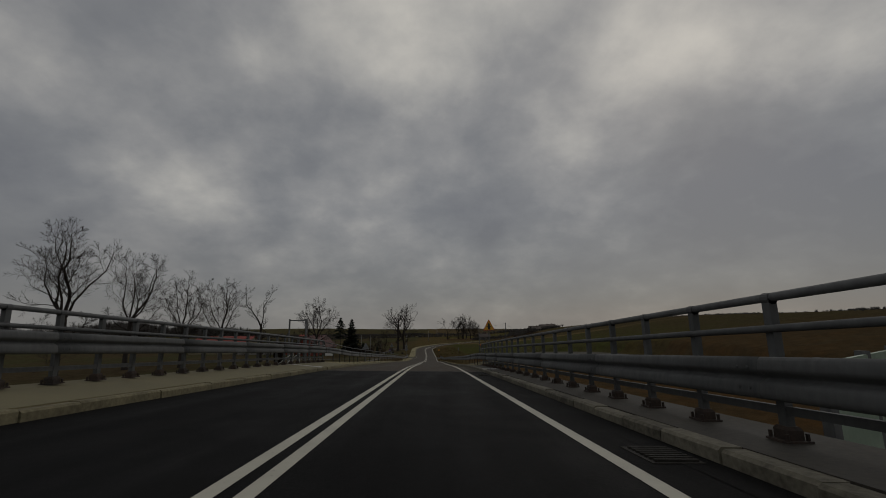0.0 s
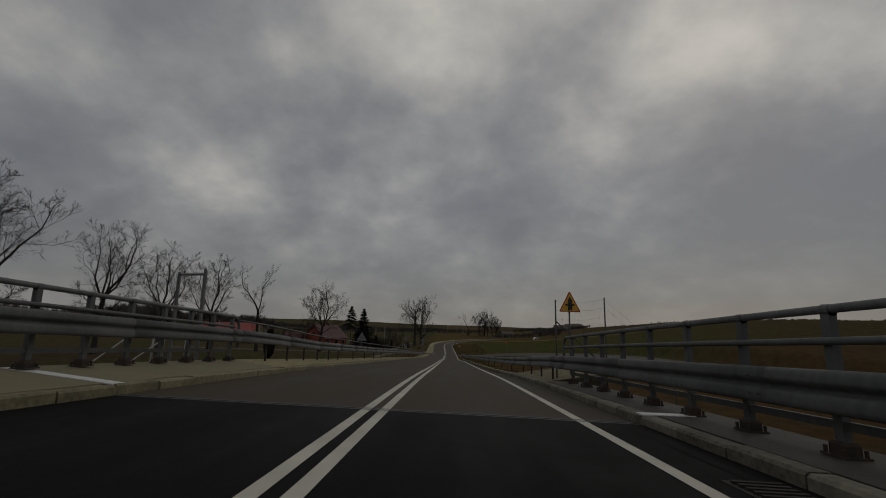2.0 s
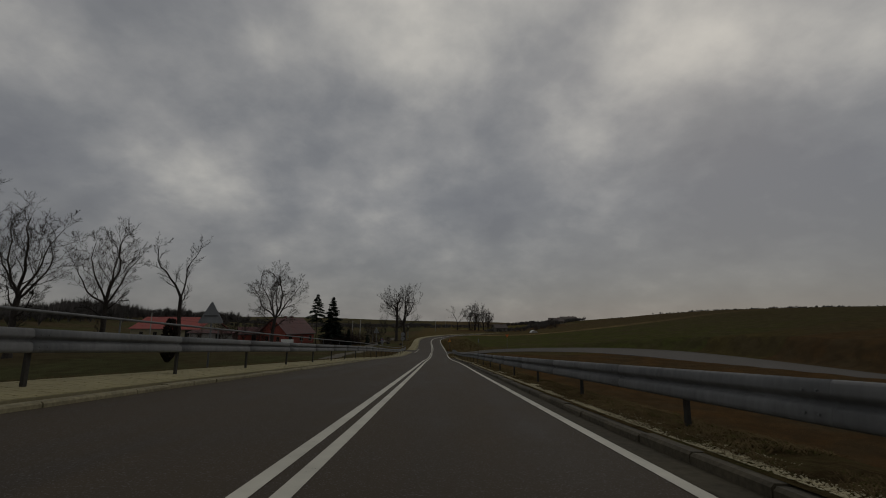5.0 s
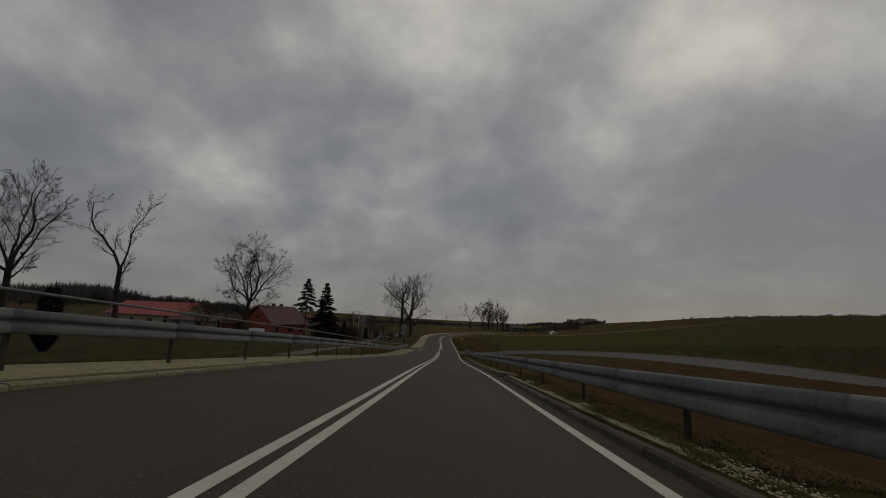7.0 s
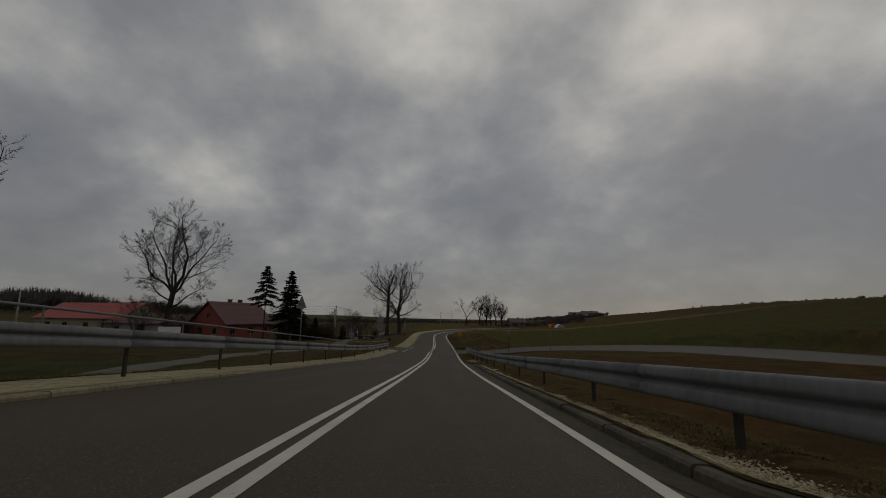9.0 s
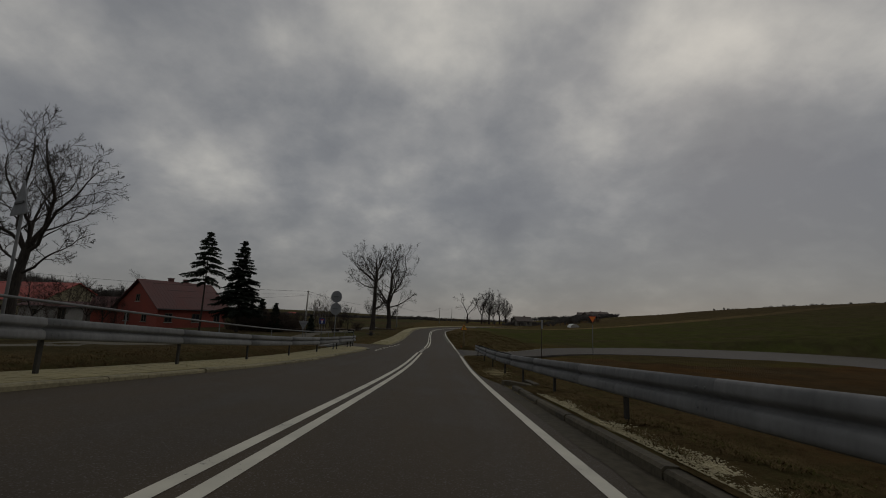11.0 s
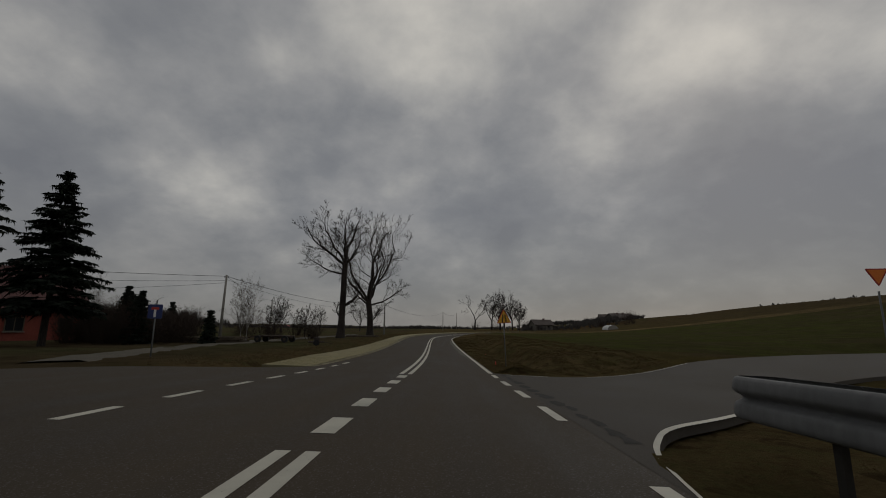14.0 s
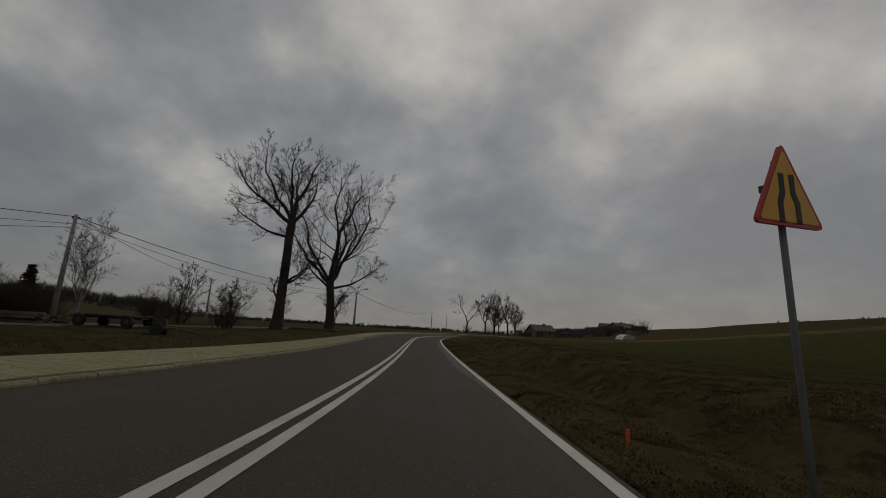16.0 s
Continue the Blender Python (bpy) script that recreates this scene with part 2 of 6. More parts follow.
# ---- materials ----
def material(name, build):
    m = bpy.data.materials.new(name)
    m.use_nodes = True
    g = Nodes(m.node_tree)
    pos = g.n("NewGeometry").outputs["Position"]
    out = g.n("OutputMaterial")
    bsdf = g.n("BsdfPrincipled")
    g.t.links.new(bsdf.outputs[0], out.inputs[0])
    spec = build(g, pos)
    for k, v in spec.items():
        if k == "Bump":
            height, strength, dist = v
            b = g.n("Bump", {"Height": height, "Strength": strength, "Distance": dist}).outputs[0]
            g.t.links.new(b, bsdf.inputs["Normal"])
        elif hasattr(v, "is_output"):
            g.t.links.new(v, bsdf.inputs[k])
        else:
            bsdf.inputs[k].default_value = v
    return m


def blotchy(name, dark, light, small, large, rough=0.85, bump=0.3, dist=0.01, metal=0.0, per_object=0.0, spec=0.5):
    """A surface that varies at two scales between two colours."""
    def build(g, pos):
        a, b = g.noise(pos, small, 4.0, 0.6), g.noise(pos, large, 4.0, 0.55, 0.3)
        f = g.range(g.math("ADD", g.math("MULTIPLY", a, 0.5), g.math("MULTIPLY", b, 0.5)), 0.34, 0.66)
        if per_object:
            r = g.n("ObjectInfo").outputs["Random"]
            f = g.math("ADD", f, g.math("MULTIPLY", g.math("SUBTRACT", r, 0.5), per_object), clamp=True)
        col = g.mix(f, (*dark, 1), (*light, 1))
        return {"Base Color": col, "Roughness": g.range(b, 0.3, 0.7, rough - 0.08, min(1.0, rough + 0.08)), "Metallic": metal,
                "Specular IOR Level": spec, "Bump": (a, bump, dist)}
    return material(name, build)


def asphalt(name, dark, light, stone_col=0.16, shine=0.2):
    def build(g, pos):
        grit = g.n("TexVoronoi", {"Vector": pos, "Scale": 95.0}).outputs["Color"]
        grit = g.n("SeparateColor", (grit,)).outputs[0]
        fine, wide = g.noise(pos, 60, 3.0), g.noise(pos, 0.5, 5.0, 0.6, 0.6)
        tracks = g.n("Mapping", {"Vector": pos, "Scale": (1.1, 0.05, 1.0)}).outputs[0]
        lane = g.noise(tracks, 1.4, 3.0, 0.5)
        f = g.range(g.math("ADD", g.math("MULTIPLY", wide, 0.45), g.math("MULTIPLY", lane, 0.55)), 0.35, 0.65)
        col = g.mix(f, (*dark, 1), (*light, 1))
        stone = g.range(grit, 0.86, 0.98)
        col = g.mix(g.math("MULTIPLY", stone, 0.55), col, (stone_col, stone_col * 0.95, stone_col * 0.91, 1))
        rough = g.range(g.math("ADD", f, g.math("MULTIPLY", fine, 0.4)), 0.2, 1.1, 0.62, 0.82)
        return {"Base Color": col, "Roughness": rough, "Specular IOR Level": shine, "Bump": (g.math("ADD", grit, fine), 0.45, 0.004)}
    return material(name, build)


def paint(name, colour, under, wear):
    """Road paint, worn through to the asphalt in places."""
    def build(g, pos):
        a, b = g.noise(pos, 26, 5.0, 0.65), g.noise(pos, 1.3, 4.0, 0.6)
        f = g.range(g.math("ADD", g.math("MULTIPLY", a, 0.7), g.math("MULTIPLY", b, 0.3)), wear, wear + 0.09)
        dirt = g.mix(g.range(b, 0.3, 0.75), (*[c * 0.72 for c in colour], 1), (*colour, 1))
        return {"Base Color": g.mix(f, (*under, 1), dirt), "Roughness": 0.6, "Bump": (a, 0.2, 0.002)}
    return material(name, build)


def land_cover():
    def build(g, pos):
        sep = g.n("SeparateXYZ", (pos,)).outputs
        fine, mid, wide = g.noise(pos, 7.0, 6.0, 0.7), g.noise(pos, 0.55, 5.0, 0.6, 0.5), g.noise(pos, 0.045, 4.0, 0.55)
        grass = g.mix(g.range(mid, 0.35, 0.65), (0.070, 0.070, 0.026, 1), (0.118, 0.106, 0.044, 1))
        dead = g.mix(g.range(fine, 0.3, 0.7), (0.085, 0.059, 0.027, 1), (0.225, 0.165, 0.082, 1))
        near = g.mix(g.range(g.math("ADD", g.math("MULTIPLY", mid, 0.6), g.math("MULTIPLY", fine, 0.4)), 0.46, 0.60), dead, grass)
        soil = g.range(g.noise(pos, 1.7, 5.0, 0.65, 0.8), 0.53, 0.62, 0.0, 0.75)
        near = g.mix(soil, near, (0.066, 0.043, 0.024, 1))
        # long strips of plough land, winter crop and stubble on the right, rough meadow on the left
        warp = g.math("MULTIPLY", g.math("SUBTRACT", wide, 0.5), 16.0)
        run = g.math("ADD", g.math("ADD", sep[1], g.math("MULTIPLY", sep[0], 0.10)), warp)
        strip = g.n("ValToRGB", (g.range(run, 60.0, 560.0),))
        strip.color_ramp.interpolation = "CONSTANT"
        kinds = ((0.0, (0.116, 0.070, 0.033)), (0.13, (0.101, 0.090, 0.034)), (0.165, (0.074, 0.098, 0.028)), (0.31, (0.266, 0.215, 0.107)), (0.328, (0.112, 0.095, 0.044)),
                 (0.42, (0.121, 0.078, 0.040)), (0.50, (0.228, 0.188, 0.098)), (0.515, (0.123, 0.124, 0.035)), (0.62, (0.126, 0.092, 0.048)), (0.72, (0.212, 0.178, 0.096)),
                 (0.735, (0.126, 0.118, 0.057)), (0.85, (0.141, 0.139, 0.051)), (0.93, (0.147, 0.118, 0.071)))
        e = strip.color_ramp.elements
        while len(e) < len(kinds):
            e.new(0.5)
        for one, (place, tone) in zip(e, kinds):
            one.position, one.color = place, (*tone, 1)
        # the strips fade into one dull brown further out
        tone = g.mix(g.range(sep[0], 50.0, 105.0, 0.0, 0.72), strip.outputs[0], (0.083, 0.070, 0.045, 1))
        # worn and bare places break up the strips
        patch = g.noise(pos, 0.16, 5.0, 0.62, 0.6)
        tone = g.mix(g.range(patch, 0.40, 0.66, 0.0, 0.75), tone, (0.089, 0.077, 0.051, 1))
        tone = g.mix(g.range(mid, 0.36, 0.62, 0.0, 0.55), tone, (0.042, 0.037, 0.025, 1))
        right = g.mix(g.range(fine, 0.35, 0.7, 0.0, 0.5), tone, (0.033, 0.026, 0.017, 1))
        meadow = g.mix(g.range(wide, 0.42, 0.58), (0.083, 0.070, 0.046, 1), (0.070, 0.080, 0.042, 1))
        meadow = g.mix(g.range(mid, 0.35, 0.65, 0.0, 0.7), meadow, (0.042, 0.036, 0.024, 1))
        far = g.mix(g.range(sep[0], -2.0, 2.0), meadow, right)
        # land away from the road lightened and warmed, with haze put into its colour
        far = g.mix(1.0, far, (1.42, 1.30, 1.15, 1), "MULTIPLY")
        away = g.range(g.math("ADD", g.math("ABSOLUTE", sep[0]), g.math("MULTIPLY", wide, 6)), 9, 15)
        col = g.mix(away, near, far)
        gritty = g.noise(pos, 28.0, 5.0, 0.7)
        col = g.mix(g.range(gritty, 0.35, 0.65, 0.0, 0.36), col, (0.025, 0.018, 0.009, 1))
        return {"Base Color": col, "Roughness": 1.0, "Specular IOR Level": 0.0, "Bump": (g.math("ADD", g.math("ADD", fine, mid), g.math("MULTIPLY", gritty, 0.5)), 1.0, 0.12)}
    return material("winter_fields", build)


def bark(name, dark, light):
    def build(g, pos):
        tall = g.n("Mapping", {"Vector": pos, "Scale": (9.0, 9.0, 1.6)}).outputs[0]
        a, b = g.noise(tall, 1.6, 5.0, 0.65), g.noise(pos, 0.9, 4.0)
        col = g.mix(g.range(g.math("ADD", g.math("MULTIPLY", a, 0.65), g.math("MULTIPLY", b, 0.35)), 0.35, 0.65), (*dark, 1), (*light, 1))
        return {"Base Color": col, "Roughness": 0.92, "Specular IOR Level": 0.25, "Bump": (a, 0.7, 0.03)}
    return material(name, build)


def steel(name, dark, light, rough):
    def build(g, pos):
        a, b = g.noise(pos, 14, 5.0, 0.6), g.noise(pos, 1.1, 4.0, 0.6, 0.6)
        drip = g.noise(g.n("Mapping", {"Vector": pos, "Scale": (6.0, 6.0, 0.5)}).outputs[0], 2.0, 4.0)
        f = g.range(g.math("ADD", g.math("MULTIPLY", b, 0.6), g.math("MULTIPLY", drip, 0.4)), 0.35, 0.65)
        return {"Base Color": g.mix(f, (*dark, 1), (*light, 1)), "Metallic": 0.15, "Roughness": g.range(a, 0.3, 0.7, rough - 0.1, rough + 0.12), "Bump": (a, 0.12, 0.002)}
    return material(name, build)


M = {
    "bridge_asphalt": asphalt("fresh_asphalt", (0.0042, 0.004, 0.004), (0.0075, 0.0072, 0.0072), 0.025, 0.06),
    "asphalt": asphalt("worn_asphalt", (0.045, 0.0345, 0.0225), (0.075, 0.0585, 0.0400), 0.15, 0.12),
    "side_asphalt": blotchy("old_asphalt", (0.034, 0.028, 0.021), (0.076, 0.065, 0.051), 60, 0.45, 0.8, 0.3, 0.004, spec=0.2),
    "track": blotchy("gravel_track", (0.055, 0.046, 0.030), (0.115, 0.10, 0.068), 9, 0.6, 0.95, 0.4, 0.02),
    "line": paint("white_line", (0.62, 0.59, 0.48), (0.06, 0.056, 0.05), 0.30),
    "kerb": blotchy("kerb_concrete", (0.060, 0.052, 0.036), (0.225, 0.205, 0.150), 14, 1.9, 0.9, 0.4, 0.006, per_object=0.5),
    "kerb_weathered": blotchy("mossy_kerb", (0.040, 0.032, 0.018), (0.115, 0.096, 0.060), 18, 1.4, 0.92, 0.4, 0.006, per_object=0.4),
    "kerb_beige": blotchy("beige_kerb", (0.120, 0.102, 0.056), (0.290, 0.255, 0.150), 14, 1.9, 0.9, 0.4, 0.006, per_object=0.3),
    "resin": blotchy("resin_footway", (0.165, 0.143, 0.078), (0.230, 0.202, 0.114), 60, 0.9, 0.9, 0.25, 0.003),
    "paver": blotchy("concrete_paver", (0.215, 0.183, 0.084), (0.335, 0.292, 0.148), 30, 1.2, 0.9, 0.3, 0.004, per_object=0.6),
    "paver_mossy": blotchy("mossy_paver", (0.095, 0.080, 0.040), (0.235, 0.203, 0.108), 24, 1.1, 0.92, 0.4, 0.005, per_object=0.6),
    "joint_sand": blotchy("paver_joint", (0.130, 0.113, 0.060), (0.21, 0.186, 0.106), 30, 2.0, 0.95, 0.4, 0.005),
    "bridge_concrete": blotchy("bridge_concrete", (0.024, 0.020, 0.014), (0.060, 0.051, 0.037), 16, 0.8, 0.85, 0.3, 0.004),
    "steel": steel("galvanised_steel", (0.108, 0.110, 0.108), (0.178, 0.180, 0.177), 0.78),
    "steel_dark": steel("weathered_steel", (0.050, 0.052, 0.052), (0.092, 0.094, 0.093), 0.66),
    "steel_mid": steel("bridge_steel", (0.074, 0.076, 0.075), (0.128, 0.130, 0.127), 0.75),
    "post_steel": steel("dull_post_steel", (0.020, 0.018, 0.015), (0.042, 0.037, 0.029), 0.85),
    "rust": blotchy("rusty_steel", (0.025, 0.02, 0.017), (0.075, 0.05, 0.036), 20, 3, 0.85, 0.5, 0.005),
    "land": land_cover(),
    "gutter": blotchy("silted_gutter", (0.034, 0.028, 0.017), (0.092, 0.079, 0.052), 9, 0.8, 0.9, 0.3, 0.004, spec=0.2),
    "silt": blotchy("dried_silt", (0.060, 0.052, 0.038), (0.140, 0.125, 0.098), 40, 1.2, 0.8, 0.2, 0.002, spec=0.3),
    "tar": blotchy("old_tar", (0.010, 0.009, 0.008), (0.030, 0.026, 0.021), 14, 1.5, 0.8, 0.3, 0.004, spec=0.2),
    "gravel": blotchy("limestone_gravel", (0.26, 0.22, 0.12), (0.60, 0.53, 0.34), 20, 2.0, 0.95, 0.4, 0.01),
    "bark": bark("ash_bark", (0.016, 0.013, 0.011), (0.060, 0.050, 0.042)),
    "twig": blotchy("winter_twig", (0.020, 0.016, 0.013), (0.045, 0.036, 0.030), 8, 1, 0.9, 0.1, 0.01, spec=0.2),
    "hedge_twig": blotchy("hedge_twig", (0.034, 0.025, 0.020), (0.080, 0.060, 0.048), 8, 1, 0.95, 0.1, 0.01, spec=0.1),
    "birch": blotchy("birch_bark", (0.08, 0.07, 0.06), (0.34, 0.32, 0.28), 7, 1.2, 0.85, 0.2, 0.01),
    "birch_twig": blotchy("birch_twig", (0.045, 0.036, 0.030), (0.11, 0.09, 0.075), 8, 1, 0.9, 0.1, 0.01, spec=0.2),
    "needle": blotchy("spruce_needles", (0.006, 0.010, 0.007), (0.020, 0.028, 0.017), 5, 0.6, 0.85, 0.2, 0.02, spec=0.2),
    "needle_blue": blotchy("pale_needles", (0.016, 0.022, 0.016), (0.045, 0.055, 0.036), 5, 0.6, 0.85, 0.2, 0.02, spec=0.2),
    "shrub": blotchy("brown_shrub", (0.012, 0.008, 0.006), (0.032, 0.021, 0.015), 7, 0.9, 0.95, 0.2, 0.02, spec=0.2),
    "sign_yellow": blotchy("sign_yellow", (0.66, 0.33, 0.020), (0.74, 0.39, 0.028), 12, 2.5, 0.5, 0.05, 0.001),
    "sign_red": blotchy("sign_red", (0.38, 0.028, 0.018), (0.47, 0.04, 0.024), 12, 2.5, 0.5, 0.05, 0.001),
    "sign_orange": blotchy("sign_orange", (0.72, 0.17, 0.014), (0.82, 0.22, 0.02), 12, 2.5, 0.5, 0.05, 0.001),
    "sign_black": blotchy("sign_black", (0.010, 0.010, 0.010), (0.018, 0.018, 0.018), 12, 2.5, 0.6, 0.05, 0.001),
    "sign_blue": blotchy("sign_blue", (0.014, 0.024, 0.105), (0.020, 0.034, 0.145), 12, 2.5, 0.5, 0.05, 0.001),
    "sign_white": blotchy("sign_white", (0.62, 0.62, 0.60), (0.76, 0.76, 0.74), 12, 2.5, 0.5, 0.05, 0.001),
    "sign_back": steel("sign_back", (0.145, 0.152, 0.158), (0.215, 0.222, 0.230), 0.65),
    "wall_red": blotchy("red_render", (0.19, 0.042, 0.030), (0.27, 0.066, 0.045), 6, 0.5, 0.9, 0.3, 0.01),
    "wall_cream": blotchy("cream_render", (0.20, 0.175, 0.105), (0.32, 0.285, 0.185), 5, 0.35, 0.9, 0.3, 0.01),
    "wall_grey": blotchy("grey_render", (0.20, 0.19, 0.17), (0.34, 0.325, 0.295), 5, 0.35, 0.9, 0.3, 0.01),
    "roof_dark": blotchy("dark_red_roofing", (0.060, 0.022, 0.020), (0.115, 0.042, 0.036), 7, 0.5, 0.7, 0.3, 0.01, per_object=0.4),
    "wall_dim": blotchy("old_plaster", (0.085, 0.078, 0.062), (0.19, 0.175, 0.145), 5, 0.35, 0.9, 0.3, 0.01),
    "roof_brown": blotchy("brown_roofing", (0.050, 0.036, 0.028), (0.095, 0.070, 0.056), 7, 0.5, 0.75, 0.3, 0.01, per_object=0.4),
    "roof_red": blotchy("red_sheet_roofing", (0.26, 0.045, 0.032), (0.37, 0.075, 0.052), 5, 0.4, 0.6, 0.2, 0.01),
    "glass": material("dark_glass", lambda g, p: {"Base Color": (0.02, 0.022, 0.025, 1), "Roughness": 0.08, "Specular IOR Level": 0.6}),
    "white_frame": blotchy("white_frame", (0.60, 0.60, 0.58), (0.75, 0.75, 0.73), 10, 1, 0.6, 0.1, 0.002),
    "wood": blotchy("grey_timber", (0.045, 0.034, 0.023), (0.17, 0.135, 0.095), 14, 1.2, 0.9, 0.4, 0.006, per_object=0.6),
    "pole": blotchy("concrete_pole", (0.20, 0.19, 0.165), (0.33, 0.315, 0.28), 14, 0.8, 0.9, 0.3, 0.004),
    "cable": material("black_cable", lambda g, p: {"Base Color": (0.012, 0.012, 0.013, 1), "Roughness": 0.6}),
    "rubber": material("black_rubber", lambda g, p: {"Base Color": (0.012, 0.012, 0.012, 1), "Roughness": 0.8}),
    "reflector": blotchy("red_reflector", (0.75, 0.06, 0.03), (0.85, 0.09, 0.05), 20, 4, 0.35, 0.05, 0.001),
    "board": blotchy("white_board", (0.58, 0.58, 0.55), (0.72, 0.72, 0.69), 5, 0.8, 0.6, 0.05, 0.001),
    "screen_green": blotchy("pale_green_screen", (0.22, 0.30, 0.22), (0.32, 0.40, 0.31), 5, 0.6, 0.55, 0.05, 0.001),
    # bare woods paler than the near twigs: distance haze put into the colour
    "hazed_wood": blotchy("far_woods", (0.075, 0.068, 0.062), (0.135, 0.125, 0.115), 0.5, 0.03, 1.0, 0.2, 0.1, spec=0.0),
}

# ---- the land ----
def axis(*runs):
    out = []
    for a, b, d in runs:
        out += steps(a, b, d)[:-1]
    return out + [runs[-1][1]]


def build_land():
    xs = axis((-1500, -400, 100), (-400, -120, 20), (-120, -40, 5), (-40, -12, 1.4), (-12, 14, 0.5), (14, 72, 1.4), (72, 150, 6), (150, 400, 20), (400, 1500, 100))
    ys = axis((-150, -20, 10), (-20, 18, 2), (18, 23, 0.5), (23, 116, 1.4), (116, 150, 0.7), (150, 210, 1.4), (210, 320, 5), (320, 600, 20), (600, 2600, 100))
    m = Mesh()
    m.v = [(x, y, land(x, y)) for y in ys for x in xs]
    n = len(xs)
    m.f = [(j * n + i, j * n + i + 1, (j + 1) * n + i + 1, (j + 1) * n + i) for j in range(len(ys) - 1) for i in range(n - 1)]
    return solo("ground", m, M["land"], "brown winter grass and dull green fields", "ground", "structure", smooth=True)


build_land()

# ---- carriageway ----
Y_START, Y_FAR = -60.0, 280.0


def ribbon(name, x0, x1, a, b, dz, mat, label, category, step=2.0, shift=None):
    m = Mesh().sweep([(x0, dz), (x1, dz)], steps(a, b, step), shift=shift)
    return solo(name, m, mat, label, category, "structure")


LEFTK = -99.0


def road_surface(name, a, b, mat, label, right=None):
    m = Mesh()
    ys = steps(a, b, 2.0)
    cols = [LEFTK, -3.0, CENTRE, 0.2, None]
    k = len(cols)
    for y in ys:
        for x in cols:
            x = right_edge(y) if x is None else left_kerb(y) - 0.02 if x == LEFTK else x
            m.v.append(on_road(x, y))
    m.f = [(j * k + i, j * k + i + 1, (j + 1) * k + i + 1, (j + 1) * k + i) for j in range(len(ys) - 1) for i in range(k - 1)]
    return solo(name, m, mat, label, "road", "structure")


def right_edge(y):
    if y < 101:
        return right_kerb(y) + 0.02
    return 2.15 - 0.49 * ease(101, 106, y) + 0.10 * ease(118, 121, y) * (1 - ease(131, 135, y))


road_surface("road_bridge", Y_START, BRIDGE_END, M["bridge_asphalt"], "near-black fresh asphalt on the bridge deck")
road_surface("road", BRIDGE_END + 0.12, Y_FAR, M["asphalt"], "grey worn asphalt two-lane road")

# the steel expansion joint and its cover plates
joint = thing("expansion_joint", "dark steel expansion joint across the road with pale plates", "bridge joint")
m = Mesh()
for x0, x1 in ((left_kerb(22), -1.0), (-1.0, 2.5)):
    for a, b in ((BRIDGE_END - 0.04, BRIDGE_END + 0.02), (BRIDGE_END + 0.09, BRIDGE_END + 0.15)):
        m.sweep([(x0, -0.03), (x0, 0.006), (x1, 0.006), (x1, -0.03)], [a, b], closed=True)
part("rail", m, M["steel_dark"], joint)
m = Mesh().sweep([(left_kerb(22), -0.02), (left_kerb(22), -0.012), (2.5, -0.012), (2.5, -0.02)], [BRIDGE_END + 0.02, BRIDGE_END + 0.09], closed=True)
part("rubber_seal", m, M["rubber"], joint)
for x0, x1, z0, z1 in ((2.57, 3.35, 0.150, 0.160), (-7.2, -5.4, foot_h(-7.2, 22) + 0.005, foot_h(-5.4, 22) + 0.005)):
    m = Mesh().sweep([(x0, z0 - 0.02), (x0, z0), (x1, z1), (x1, z1 - 0.02)], [BRIDGE_END - 0.03, BRIDGE_END + 0.23], closed=True)
    part("cover_plate", m, M["white_frame"], joint, "pale galvanised cover plate")


# ---- road lines ----
def line(name, x, w, a, b, label="white painted solid road line", step=2.0, shift=None):
    return solo(name, Mesh().sweep([(x - w / 2, 0.005), (x + w / 2, 0.005)], steps(a, b, step), shift=shift), M["line"], label, "road line", "structure")


W = 0.14
line("centre_line_left", CENTRE - 0.135, W, Y_START, 120.6)
line("centre_line_right", CENTRE + 0.135, W, Y_START, 120.6)
line("centre_line_left_far", CENTRE - 0.135, W, 130.7, Y_FAR)
line("centre_line_right_far", CENTRE + 0.135, W, 130.7, Y_FAR)
line("edge_line", 0.0, 0.15, Y_START, 120.0, shift=edge_x)
line("edge_line_far", 0.0, 0.15, 132.45, Y_FAR, shift=edge_x)
dashes = thing("centre_dashes", "short white dashes through the junction", "road line", kind="structure")
for k in range(5):
    a = 121.35 + 1.95 * k
    part("dash", Mesh().sweep([(CENTRE - 0.13, 0.005), (CENTRE + 0.13, 0.005)], [a, a + 0.95]), M["line"], dashes)
dashes = thing("edge_dashes", "short white dashes across the side roads", "road line", kind="structure")
for k in range(4):
    a = 122.70 + 2.57 * k
    part("dash", Mesh().sweep([(-0.075, 0.005), (0.075, 0.005)], [a, a + 1.33], shift=edge_x), M["line"], dashes)
for k in range(9):
    a = 119.55 + 1.95 * k
    part("dash", Mesh().sweep([(LEFT_EDGE - 0.075, 0.005), (LEFT_EDGE + 0.075, 0.005)], [a, a + 0.98]), M["line"], dashes)


# dried silt washed onto the lane beside the edge line
m, ys = Mesh(), steps(141.0, 178.0, 0.5)
for y in ys:
    f = ease(141, 150, y) * (1 - ease(172, 178, y))
    a = 0.12 + 0.10 * noise.noise((y * 0.9, 2.0, 0.0))
    w = (0.30 + 0.22 * noise.noise((y * 0.45, 7.0, 0.0)) + 0.12 * noise.noise((y * 1.9, 4.0, 0.0))) * f + 0.02
    m.v += [on_road(edge_x(y) - a - w, y, 0.003), on_road(edge_x(y) - a, y, 0.003)]
m.f = [(2 * j, 2 * j + 1, 2 * j + 3, 2 * j + 2) for j in range(len(ys) - 1)]
solo("dried_silt", m, M["silt"], "pale dried silt along the edge of the lane", "dirt", "structure")

